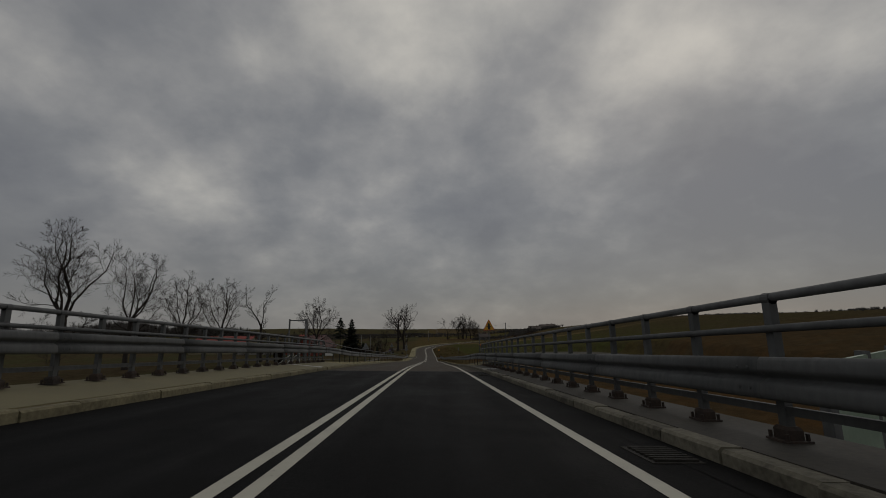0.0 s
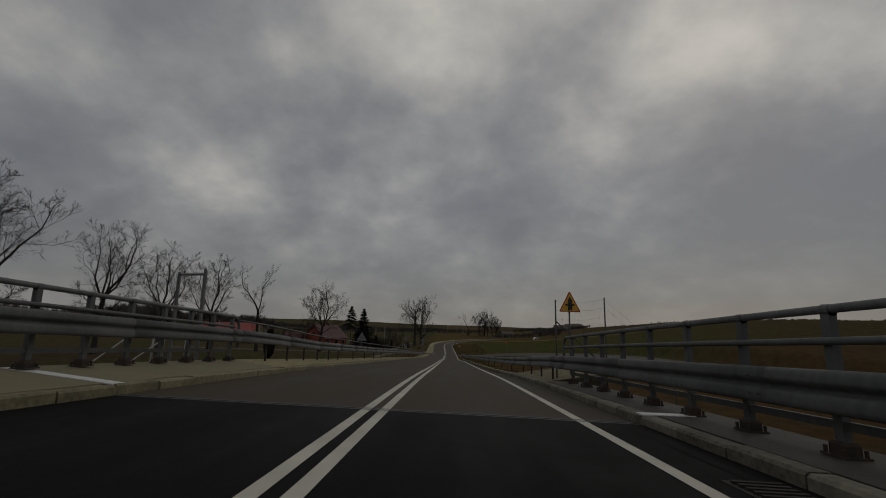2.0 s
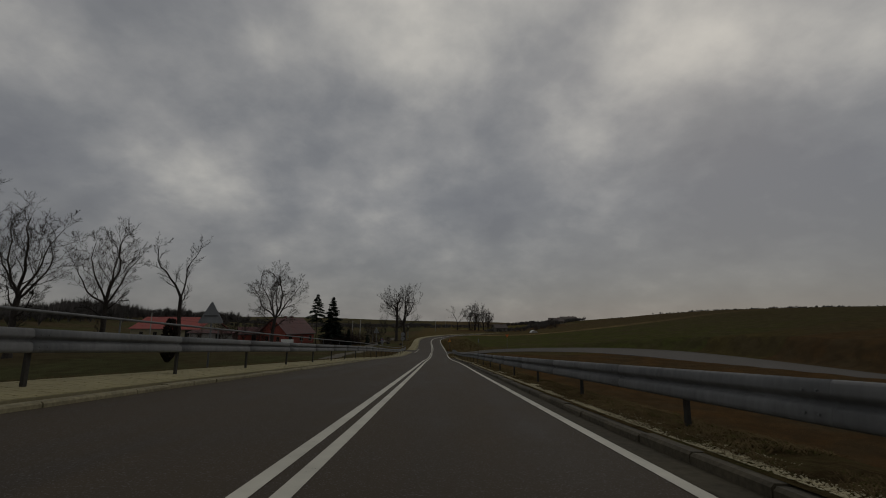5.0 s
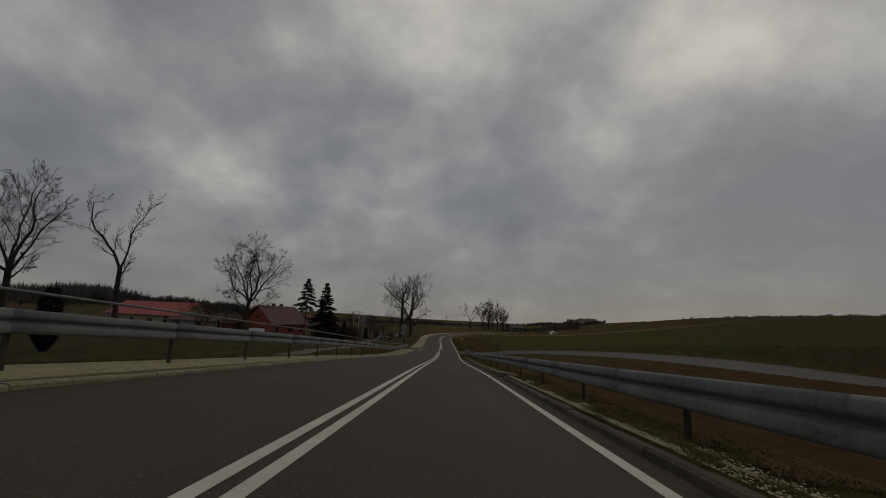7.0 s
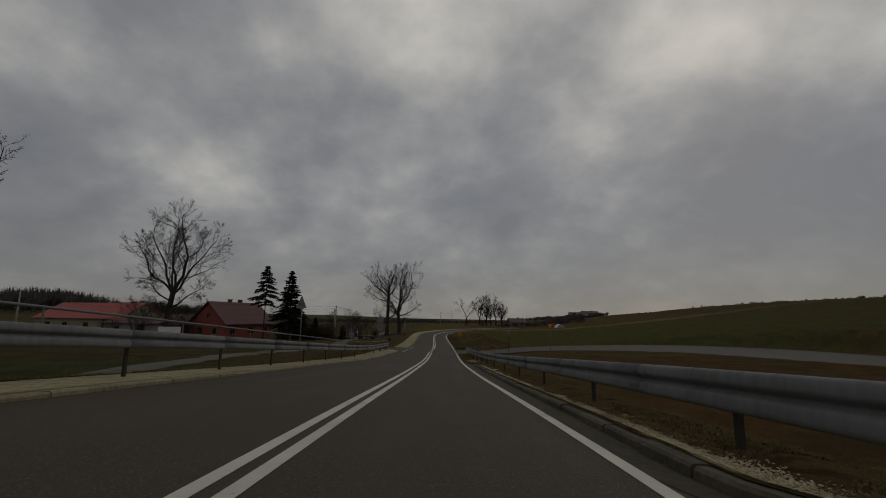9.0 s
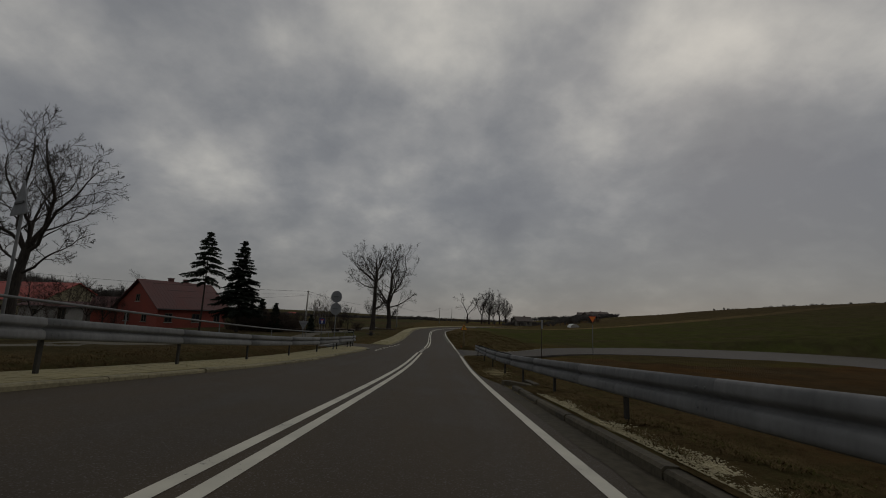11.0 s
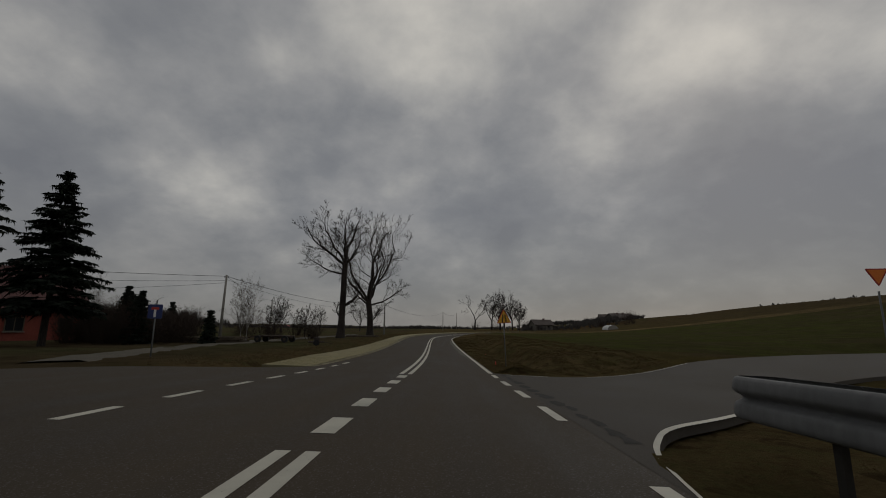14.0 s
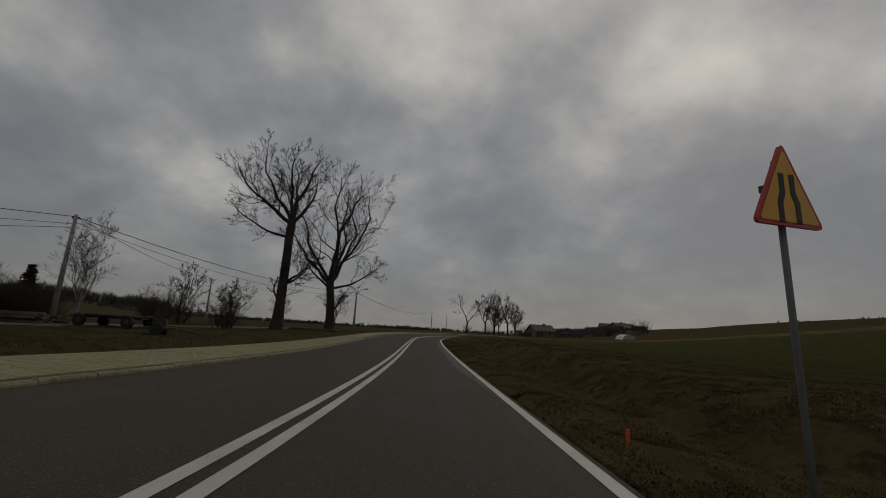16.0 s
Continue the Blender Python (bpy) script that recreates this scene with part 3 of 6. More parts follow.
# ---- side roads ----
def smooth_run(pairs, n=5):
    """Near and far edges drawn out into a smooth run of stations."""
    out = []
    for i in range(len(pairs) - 1):
        q = [pairs[max(i - 1, 0)], pairs[i], pairs[i + 1], pairs[min(i + 2, len(pairs) - 1)]]
        for k in range(n):
            u = k / n
            w = (-u ** 3 / 2 + u * u - u / 2, 1.5 * u ** 3 - 2.5 * u * u + 1, -1.5 * u ** 3 + 2 * u * u + u / 2, u ** 3 / 2 - u * u / 2)
            out.append(tuple((sum(w[j] * q[j][e][0] for j in range(4)), sum(w[j] * q[j][e][1] for j in range(4))) for e in (0, 1)))
    return out + [pairs[-1]]


def side_road(name, pairs, mat, label):
    m, run, n = Mesh(), smooth_run(pairs), 13
    for a, b in run:
        for j in range(n):
            u = 0.0 if j == 0 else 1.0 if j == n - 1 else 0.006 + 0.988 * (j - 1) / (n - 3)
            x, y = a[0] + (b[0] - a[0]) * u, a[1] + (b[1] - a[1]) * u
            skirt = -0.12 if j in (0, n - 1) else 0.0
            m.v.append((x, y, side_level(x, y) + 0.002 + skirt))
    m.f = [(i * n + j, i * n + j + 1, (i + 1) * n + j + 1, (i + 1) * n + j) for i in range(len(run) - 1) for j in range(n - 1)]
    return solo(name, m, mat, label, "road", "structure")


side_road("side_road_right", SIDE_RIGHT, M["side_asphalt"], "grey worn asphalt side road bending away across the fields")
side_road("side_road_left", SIDE_LEFT, M["asphalt"], "grey asphalt side road between grass verges")


def edge_stripe(name, run, side, inset, width, a, b, label):
    """A painted line along one edge of a side road."""
    m = Mesh()
    for near, far in run[a:b]:
        p, q = Vector(near if side == 0 else far), Vector(far if side == 0 else near)
        d = (q - p).normalized()
        for k in (inset, inset + width):
            c = p + d * k
            m.v.append((c.x, c.y, side_level(c.x, c.y) + 0.008))
    m.f = [(2 * i, 2 * i + 1, 2 * i + 3, 2 * i + 2) for i in range(len(m.v) // 2 - 1)]
    return solo(name, m, M["line"], label, "road line", "structure")


right_run = smooth_run(SIDE_RIGHT)
edge_stripe("corner_line_near", right_run, 0, 0.015, 0.17, 0, 24, "white painted line curving round the grass corner")
edge_stripe("corner_line_far", right_run, 1, 0.10, 0.09, 4, 12, "thin worn white line along the far corner")
edge_stripe("corner_line_far_long", right_run, 1, 0.12, 0.06, 17, 30, "thin worn white line along the side road")
# the broken tar joint between the two surfaces
m, rng = Mesh(), random.Random(8)
y = 121.4
while y < 132.4:
    l = rng.uniform(0.3, 1.0)
    w0, w1, x = rng.uniform(0.03, 0.12), rng.uniform(0.03, 0.16), 1.90 + rng.uniform(-0.05, 0.08)
    ring = [(x - w0, y), (x + w0 * 0.8, y + 0.03), (x + w1 + 0.03, y + l * 0.5), (x + w1 * 0.5, y + l), (x - w1 * 0.5, y + l * 0.95), (x - w1, y + l * 0.5)]
    m.add([(a, b, level(b) + CROSS * a + 0.006) for a, b in ring], (tuple(range(6)),))
    y += l * rng.uniform(0.8, 1.7)
solo("tar_joint", m, M["tar"], "ragged black tar joint where the side road meets the road", "road joint", "structure")


def lane(name, pts, width, mat, label):
    m, n = Mesh(), 7
    fine = []
    for (x0, y0), (x1, y1) in zip(pts, pts[1:]):
        fine += [(x0 + (x1 - x0) * k / 6, y0 + (y1 - y0) * k / 6) for k in range(6)]
    for i, (x, y) in enumerate(fine):
        t = Vector(fine[min(i + 1, len(fine) - 1)]) - Vector(fine[max(i - 1, 0)])
        s = Vector((t.y, -t.x)).normalized()
        for j in range(n):
            q = Vector((x, y)) + s * width * (j / (n - 1) - 0.5)
            m.v.append((q.x, q.y, land(q.x, q.y) + (0.05 if 0 < j < n - 1 else -0.03)))
    m.f = [(i * n + j, i * n + j + 1, (i + 1) * n + j + 1, (i + 1) * n + j) for i in range(len(fine) - 1) for j in range(n - 1)]
    return solo(name, m, mat, label, "track", "structure", smooth=True)


lane("yard_track", ((-14, 132), (-16, 138), (-17, 146), (-16.5, 158), (-15.5, 172), (-15, 190)), 2.4, M["track"], "pale gravel track in front of the yard")
lane("farm_track", ((-12.5, 60), (-13, 80), (-13.5, 96), (-13.6, 108), (-14, 120)), 2.2, M["track"], "pale gravel track along the foot of the bank")


# ---- kerbs, footways and verges ----
def kerb_line(name, side, x_of, a, b, height, mat, label, width=0.2):
    """A row of kerb stones, each a metre long."""
    row = thing(name, label, "kerb", kind="structure")
    y = a
    rng = random.Random(len(name))
    while y < b - 0.3:
        e = min(y + 1.0, b)
        dx, dz = rng.uniform(-0.014, 0.014), rng.uniform(-0.014, 0.008)
        top = height(y) if callable(height) else height
        sec = [(0, -0.2), (0, top - 0.03), (side * 0.03, top), (side * width, top), (side * width, -0.2)]
        m = Mesh().sweep([(x + dx, z + (dz if z > 0 else 0)) for x, z in sec], [y + 0.008, (y + e) / 2, e - 0.008], closed=True, shift=x_of)
        part("kerb_stone", m, mat, row)
        y = e
    return row


kerb_line("kerb_right", 1, right_kerb, -12, 38, 0.14, M["kerb"], "weathered concrete kerb stones beside the right lane", 0.22)
kerb_line("kerb_right_ramp", 1, right_kerb, 38, 101, 0.11, M["kerb_weathered"], "dark mossy concrete kerb stones beside the right lane", 0.16)
for name, a, b, mat, label in (("gutter_bridge", -12, BRIDGE_END - 0.1, "bridge_asphalt", "black wet gutter strip on the bridge"), ("gutter_right", 24, 100.5, "gutter", "silted dark concrete gutter strip along the kerb")):
    m = Mesh()
    ys = steps(a, b, 0.8)
    for y in ys:
        w = 0.34 + 0.05 * noise.noise((y * 0.7, 0, 0)) + (0.12 * max(0.0, noise.noise((y * 2.3, 3, 0))) if y > 24 else 0)
        m.v += [on_road(right_kerb(y) + o, y, 0.0045) for o in (-w, 0.0)]
    m.f = [(2 * j, 2 * j + 1, 2 * j + 3, 2 * j + 2) for j in range(len(ys) - 1)]
    solo(name, m, M[mat], label, "gutter", "structure")
kerb_line("kerb_left", -1, left_kerb, -12, 119.2, foot_low, M["kerb_beige"], "weathered concrete kerb stones beside the footway", 0.2)
kerb_line("kerb_left_far", -1, left_kerb, 132.8, 215, lambda y: 0.01 + 0.065 * ease(131.5, 139, y), M["kerb_beige"], "low concrete kerb stones beside the far footway", 0.12)

# rounded nose of the footway at the side road
nose = [(LEFT_BACK, 118.4), (left_kerb(118.4) - 0.2, 118.4), (left_kerb(119.2) - 0.2, 119.2), (-5.08, 119.9), (-5.2, 120.5), (-5.55, 121.0), (-6.2, 121.35), (LEFT_BACK, 121.5)]
m, n = Mesh(), len(nose)
m.add([on_road(x, y, -0.2) for x, y in nose] + [on_road(x, y, 0.092) for x, y in nose], [tuple(range(n, 2 * n))] + [(i, (i + 1) % n, n + (i + 1) % n, n + i) for i in range(n)])
solo("footway_nose", m, M["paver"], "rounded beige end of the footway at the side road", "footway", "structure")
row = thing("kerb_left_nose", "weathered kerb stones curving round the end of the footway", "kerb", kind="structure")
arc = [(left_kerb(119.2), 119.2), (-4.90, 119.95), (-5.05, 120.65), (-5.45, 121.2), (-6.15, 121.55), (LEFT_BACK, 121.7)]
for (x0, y0), (x1, y1) in zip(arc, arc[1:]):
    d = Vector((x1 - x0, y1 - y0)).normalized()
    s = Vector((-d.y, d.x)) * 0.19
    a, b = Vector((x0, y0)) + d * 0.006, Vector((x1, y1)) - d * 0.006
    ring = [a, b, b + s, a + s]
    part("kerb_stone", Mesh().add([on_road(p.x, p.y, -0.2) for p in ring] + [on_road(p.x, p.y, 0.09) for p in ring], ((4, 5, 6, 7), (0, 1, 5, 4), (1, 2, 6, 5), (2, 3, 7, 6), (3, 0, 4, 7))), M["kerb"], row)

def far_rise(y):
    return ease(131.5, 139, y)


def footway(name, x0, x1, a, b, mat, label, z0, z1, ramp=lambda y: 1.0):
    m = Mesh()
    ys = steps(a, b, 2.0)
    for y in ys:
        k = left_kerb(y) - 0.19 if x0 is None else x0
        inner, outer = (foot_h(k, y) - z0, foot_h(x1, y) - z0) if z1 is None else (z0 * ramp(y), z1 * ramp(y))
        m.v += [on_road(x, y, z) for x, z in ((x1, -0.3), (x1, outer), (k, inner), (k, -0.3))]
    m.f = [(j * 4 + i, j * 4 + i + 1, j * 4 + i + 5, j * 4 + i + 4) for j in range(len(ys) - 1) for i in range(3)]
    e = 4 * (len(ys) - 1)
    m.f += [(3, 2, 1, 0), (e, e + 1, e + 2, e + 3)]
    return solo(name, m, mat, label, "footway", "structure")


footway("footway_bridge_left", None, LEFT_BACK, Y_START, BRIDGE_END, M["resin"], "smooth olive-beige coated footway on the bridge", 0.0, None)
footway("footway_bridge_left_end", None, LEFT_BACK, BRIDGE_END + 0.2, 29.0, M["resin"], "smooth olive-beige coated footway on the bridge", 0.0, None)
footway("bridge_edge_right", 2.78, 3.9, Y_START, 29.6, M["bridge_concrete"], "grey concrete edge strip of the bridge", 0.142, 0.16)
footway("paving_bed_left", None, LEFT_BACK, 29.0, 118.4, M["joint_sand"], "sandy bed between footway pavers", 0.010, None)
footway("paving_bed_left_far", None, -6.9, 132.8, 215, M["joint_sand"], "sandy bed between footway pavers", 0.074, 0.12, far_rise)
footway("paving_bed_right", 2.74, 4.75, 29.6, 36.4, M["gutter"], "silted bed between verge pavers", 0.092, 0.427)

# bridge deck under the road
m = Mesh().sweep([(-7.5, 0.28), (-7.5, -1.1), (4.15, -1.1), (4.15, 0.12), (3.9, 0.12), (3.9, -0.05), (-7.25, -0.05), (-7.25, 0.28)], steps(Y_START, 21.9, 4.0), closed=True)
solo("bridge_deck", m, M["bridge_concrete"], "grey concrete bridge deck", "bridge", "structure")

# rough verge with limestone chips on the right
m = Mesh()
rows = steps(36.4, 101, 0.7)
offs = (0.14, 0.4, 0.6, 0.8, 1.0, 1.25, 1.5)
for y in rows:
    m.v += [on_road(right_kerb(y) + o, y, 0.115 + 0.03 * ease(0.5, 1.0, o) - 0.05 * ease(1.2, 1.5, o) + (0.0 if o < 0.3 else 0.045 * noise.noise((o * 3.1, y * 1.3, 4)))) for o in offs]
k = len(offs)
m.f += [(j * k + i, j * k + i + 1, (j + 1) * k + i + 1, (j + 1) * k + i) for j in range(len(rows) - 1) for i in range(k - 1)]
base, rows = len(m.v), steps(101, 121.2, 0.6)
offs = (0.2, 0.4, 0.65, 0.9, 1.2, 1.5, 1.9)
for y in rows:
    m.v += [on_road(right_edge(y) - 0.22 + o, y, -0.012 + (0.0 if o < 0.3 else 0.03 + 0.05 * noise.noise((o * 3.1, y * 1.3, 4)))) for o in offs]
m.f += [(base + j * k + i, base + j * k + i + 1, base + (j + 1) * k + i + 1, base + (j + 1) * k + i) for j in range(len(rows) - 1) for i in range(k - 1)]
solo("verge_right", m, M["land"], "trampled brown grass verge", "verge", "structure")


# ---- pavers ----
def paver_mesh(w, l, h, mat):
    m = Mesh().slab([(-w / 2, -l / 2), (-w * 0.30, -l / 2), (-w * 0.22, -l * 0.40), (w * 0.22, -l * 0.40), (w * 0.30, -l / 2), (w / 2, -l / 2),
                     (w / 2, l / 2), (-w / 2, l / 2)], -h, 0.0, 0.008)
    return m.data("paver", mat)


def road_frame(x, y, z):
    """A pose that lies on the road plane."""
    s = (level(y + 0.5) - level(y - 0.5))
    return Matrix.Translation(on_road(x, y, z)) @ Matrix.Rotation(math.atan(s), 4, "X") @ Matrix.Rotation(-math.atan(CROSS), 4, "Y")


def pave(parent, x0, x1, a, b, z_of, limit, w=0.195, l=0.165, mat=None):
    """Pavers in half bond: the first ones as stones of their own, the rest joined."""
    rng = random.Random(int(a * 7 + 3))
    data = paver_mesh(w - 0.012, l - 0.010, 0.07, mat or M["paver"])
    rest, count, row = Mesh(), 0, 0
    y = a
    while y < b:
        low = x1 if x0 is None else min(x0, x1)
        top = left_kerb(y) - 0.205 if x0 is None else max(x0, x1)
        x = low + (0.0 if row % 2 else w / 2)
        while x - w / 2 < top - 0.02:
            lo, hi = max(x - w / 2, low), min(x + w / 2, top)
            mid = (lo + hi) / 2
            z = z_of(mid, y) + rng.uniform(-0.003, 0.003)
            rise = (z_of(mid + 0.05, y) - z_of(mid - 0.05, y)) / 0.1
            if count < limit and hi - lo > w * 0.98:
                ob = new("paver", data)
                ob.matrix_basis = road_frame(x, y, z) @ Matrix.Rotation(-math.atan(rise), 4, "Y") @ Matrix.Rotation(rng.uniform(-0.02, 0.02), 4, "Z")
                ob.parent = parent
                count += 1
            else:
                c = [on_road(mid + i * ((hi - lo) / 2 - 0.004), y + j * (l / 2 - 0.003), z + rise * i * (hi - lo) / 2) for i, j in ((-1, -1), (1, -1), (1, 1), (-1, 1))]
                under = [(p[0], p[1], p[2] - 0.03) for p in c]
                rest.add(c + under, ((0, 1, 2, 3), (0, 4, 5, 1), (1, 5, 6, 2), (2, 6, 7, 3), (3, 7, 4, 0)))
            x += w
        y += l
        row += 1
    return rest


# ---- steel barriers ----
WAVE = ((0.030, 0.0), (0.052, 0.008), (0.070, 0.030), (0.077, 0.065), (0.083, 0.105), (0.080, 0.124), (0.058, 0.146), (0.016, 0.170))
BEAM = [(u, 0.38 - v) for u, v in WAVE] + [(0.002, 0.192)] + [(u + 0.004, 0.36 - v) for u, v in ((0.014, 0.182), (0.058, 0.206), (0.070, 0.220), (0.077, 0.250), (0.083, 0.300), (0.078, 0.335), (0.055, 0.352), (0.030, 0.360))]


def beam_section(toward):
    """The W-shaped beam as a closed thin section, bulging towards the traffic."""
    front = [(toward * u, v) for u, v in BEAM]
    back = [(toward * (u - 0.012), v) for u, v in reversed(BEAM)]
    return front + back


def barrier_beam(parent, x_of, toward, a, b, base_of, mat, end_drop=None):
    sec = beam_section(toward)
    for y0 in np.arange(a, b - 0.01, 4.0):
        y1 = min(y0 + 3.996, b)
        m = Mesh()
        ys = steps(float(y0), float(y1), 1.0)
        n, k = len(sec), 0
        for y in ys:
            x = x_of(y)
            dz = base_of(y)
            m.v += [on_road(x + u, y, dz + v) for u, v in sec]
        for j in range(len(ys) - 1):
            m.f += [(j * n + i, j * n + (i + 1) % n, (j + 1) * n + (i + 1) % n, (j + 1) * n + i) for i in range(n)]
        m.f += [tuple(range(n))[::-1], tuple((len(ys) - 1) * n + i for i in range(n))]
        part("beam", m, mat, parent, smooth=True)
        # lap bolts
        bolts = Mesh()
        for dy in (0.10, 0.24):
            for v in (0.095, 0.285):
                p = Vector(on_road(x_of(y0 + dy) + toward * 0.094, y0 + dy, base_of(y0 + dy) + v))
                bolts.tube([p, p + Vector((toward * 0.014, 0, 0))], 0.014, 6)
        tagged(part("bolts", bolts, mat, parent), kind="stuff")


def c_post(x, y, z0, z1, toward, w=0.07, d=0.055):
    """A rolled channel post."""
    a = Vector(on_road(x, y, z0))
    h = z1 - z0
    m = Mesh()
    o = [(0, -w / 2), (d, -w / 2), (d, -w / 2 + 0.008), (0.008, -w / 2 + 0.008), (0.008, w / 2 - 0.008), (d, w / 2 - 0.008), (d, w / 2), (0, w / 2)]
    if toward > 0:
        o = [(-p, q) for p, q in reversed(o)]
    m.slab([(a.x - toward * 0.02 + p, a.y + q) for p, q in o], a.z, a.z + h)
    return m


RAIL_Z = 0.455


def guardrail(name, x_of, toward, a, b, posts, foot, label, mat, tube_z=None, tube_to=None, lift=RAIL_Z, sink=0.0, sink_from=100.0, start_rise=0.0):
    rail = thing(name, label, "guardrail")
    low = lambda y: sink * ease(sink_from, 121, y) - start_rise * (1 - ease(a, a + 9, y))
    barrier_beam(rail, x_of, toward, a, b, lambda y: foot + lift - low(y), mat)
    for y in posts:
        part("post", c_post(x_of(y) - toward * 0.03, y, foot - 0.6, foot + lift - low(y) + 0.28, toward), M["post_steel"], rail)
    if tube_z is not None:
        for y in np.arange(a + 2.0, tube_to, 4.0):
            p, q = Vector(on_road(x_of(y) - toward * 0.05, y, foot + lift - low(y) + 0.1)), Vector(on_road(x_of(y) - toward * 0.06, y, foot + tube_z - low(y)))
            part("tube_stay", Mesh().tube([p, q], 0.016, 6), mat, rail)
        ys = steps(a, tube_to, 1.5)
        path = [on_road(x_of(y) - toward * 0.06, y, foot + tube_z - low(y)) for y in ys]
        # the hand tube turns down at its end
        e = Vector(path[-1])
        for q in range(1, 5):
            w = q / 4 * math.pi / 2
            path.append((e.x, e.y + 0.22 * math.sin(w), e.z - 0.22 * (1 - math.cos(w))))
        path.append((e.x, e.y + 0.22, e.z - 0.42))
        part("hand_tube", Mesh().tube(path, 0.026, 8), mat, rail, "slim grey hand tube", smooth=True)
    return rail


def bridge_barrier(name, x, toward, a, b, pitch, first, foot, label, tall, gap, lift):
    """A bridge parapet: beam, box rail and hand tube on bolted posts."""
    rail = thing(name, label, "bridge barrier")
    mat = M["steel_mid"]
    barrier_beam(rail, lambda y: x, toward, a, b, lambda y: foot + lift, mat)
    back = x - toward * gap
    ys = np.arange(a + first, b, pitch)
    for y in ys:
        p = Vector(on_road(back, y, foot))
        m = Mesh()
        m.box(-0.04, -0.05, 0.02, 0.04, 0.05, tall - 0.03, Matrix.Translation(p))
        # rounded head that grips the tube
        m.tube([p + Vector((0, -0.05, tall - 0.01)), p + Vector((0, 0.05, tall - 0.01))], 0.058, 12)
        m.box(-0.02, -0.045, lift + 0.05, gap - 0.02, 0.045, lift + 0.25, Matrix.Translation(p) @ Matrix.Diagonal((toward, 1, 1, 1)))
        post = part("post", m, mat, rail)
        m = Mesh().box(-0.13, -0.13, 0.0, 0.13, 0.13, 0.022, Matrix.Translation(p))
        m.slab([(p.x - 0.075, p.y - 0.09), (p.x + 0.075, p.y - 0.09), (p.x + 0.075, p.y + 0.09), (p.x - 0.075, p.y + 0.09)], p.z + 0.02, p.z + 0.14, 0.03)
        for i in (-1, 1):
            for j in (-1, 1):
                q = p + Vector((i * 0.10, j * 0.10, 0.0))
                m.tube([q, q + Vector((0, 0, 0.085))], 0.019, 6)
        plate = part("base_plate", m, M["rust"], rail, "rusty bolted base plate")
    path = [on_road(back, y, foot + tall) for y in steps(a, b, 1.5)]
    e = Vector(path[-1])
    for q in range(1, 6):
        w = q / 5 * math.pi / 2
        path.append((e.x, e.y + 0.35 * math.sin(w), e.z - 0.35 * (1 - math.cos(w))))
    path.append((e.x, e.y + 0.35, e.z - 0.95))
    part("hand_tube", Mesh().tube(path, 0.045, 10), M["steel"], rail, "round grey hand tube", smooth=True)
    bx = back + toward * 0.07
    path = [on_road(bx, y, foot + tall * 0.77) for y in steps(a, b - 0.05, 1.5)]
    part("middle_tube", Mesh().tube(path, 0.038, 10), M["steel_mid"], rail, "round grey middle tube", smooth=True)
    m = Mesh().sweep([(back - 0.03, foot + 0.24), (back + 0.03, foot + 0.24), (back + 0.03, foot + 0.32), (back - 0.03, foot + 0.32)], steps(a, b - 0.4, 2.0), closed=True)
    part("low_rail", m, mat, rail, "dark lower box rail")
    return rail


bridge_barrier("bridge_barrier", 3.08, -1, -8.0, 29.2, 1.28, 0.72, 0.155, "grey steel bridge parapet with round hand tube beside the lane", 1.36, 0.32, 0.40)
bridge_barrier("bridge_barrier", LEFT_RAIL, 1, -8.0, 28.6, 1.06, 0.45, 0.30, "grey steel bridge parapet with round hand tube behind the footway", 1.30, 0.24, 0.54)
guardrail("guardrail", right_rail, -1, 29.203, 120.6, [30.1, 31.9, 33.9, 35.9] + list(np.arange(39.5, 118, 4.0)) + [119.8], 0.10, "galvanised steel guardrail along the grass verge", M["steel"], lift=0.385, sink=0.08, start_rise=0.07)
rail = guardrail("guardrail", lambda y: right_rail(y) + 0.34, 1, 107.9, 120.6, [], 0.10, "short second guardrail beam on the back of the posts", M["steel"], lift=0.385, sink=0.08)
# rounded end piece that joins the two beams
m, n, mid = Mesh(), len(BEAM), right_rail(120.6) + 0.17
for k in range(13):
    a = math.pi * k / 12
    for u, v in BEAM:
        r = 0.17 + u
        x, y = mid - r * math.cos(a), 120.6 + r * math.sin(a)
        m.v.append(on_road(x, y, 0.10 + 0.385 - 0.08 + v))
m.f = [(k * n + i, k * n + i + 1, (k + 1) * n + i + 1, (k + 1) * n + i) for k in range(12) for i in range(n - 1)]
part("end_piece", m, M["steel"], rail, "rounded steel end piece", smooth=True)
left_line = lambda y: LEFT_RAIL + 0.05 * ease(28, 34, y) + 0.34 * ease(100, 121, y)
rail = guardrail("guardrail", left_line, 1, 28.603, 121.7, list(np.arange(30.7, 42, 2.0)) + list(np.arange(44.7, 118, 4.0)) + [119.6, 120.6, 121.3], 0.28,
                 "galvanised steel guardrail with a hand tube behind the footway", M["steel"], 1.10, 121.2, 0.44, sink=0.24, sink_from=85.0, start_rise=0.12)
# the ramped anchor beam behind its end
a, b = Vector(on_road(left_line(121.5) - 0.12, 121.4, 0.42)), Vector(on_road(left_line(117) - 1.5, 117.2, 0.06))
part("anchor_beam", Mesh().tube([a, a.lerp(b, 0.5), b], [0.13, 0.13, 0.12], 6), M["steel"], rail)


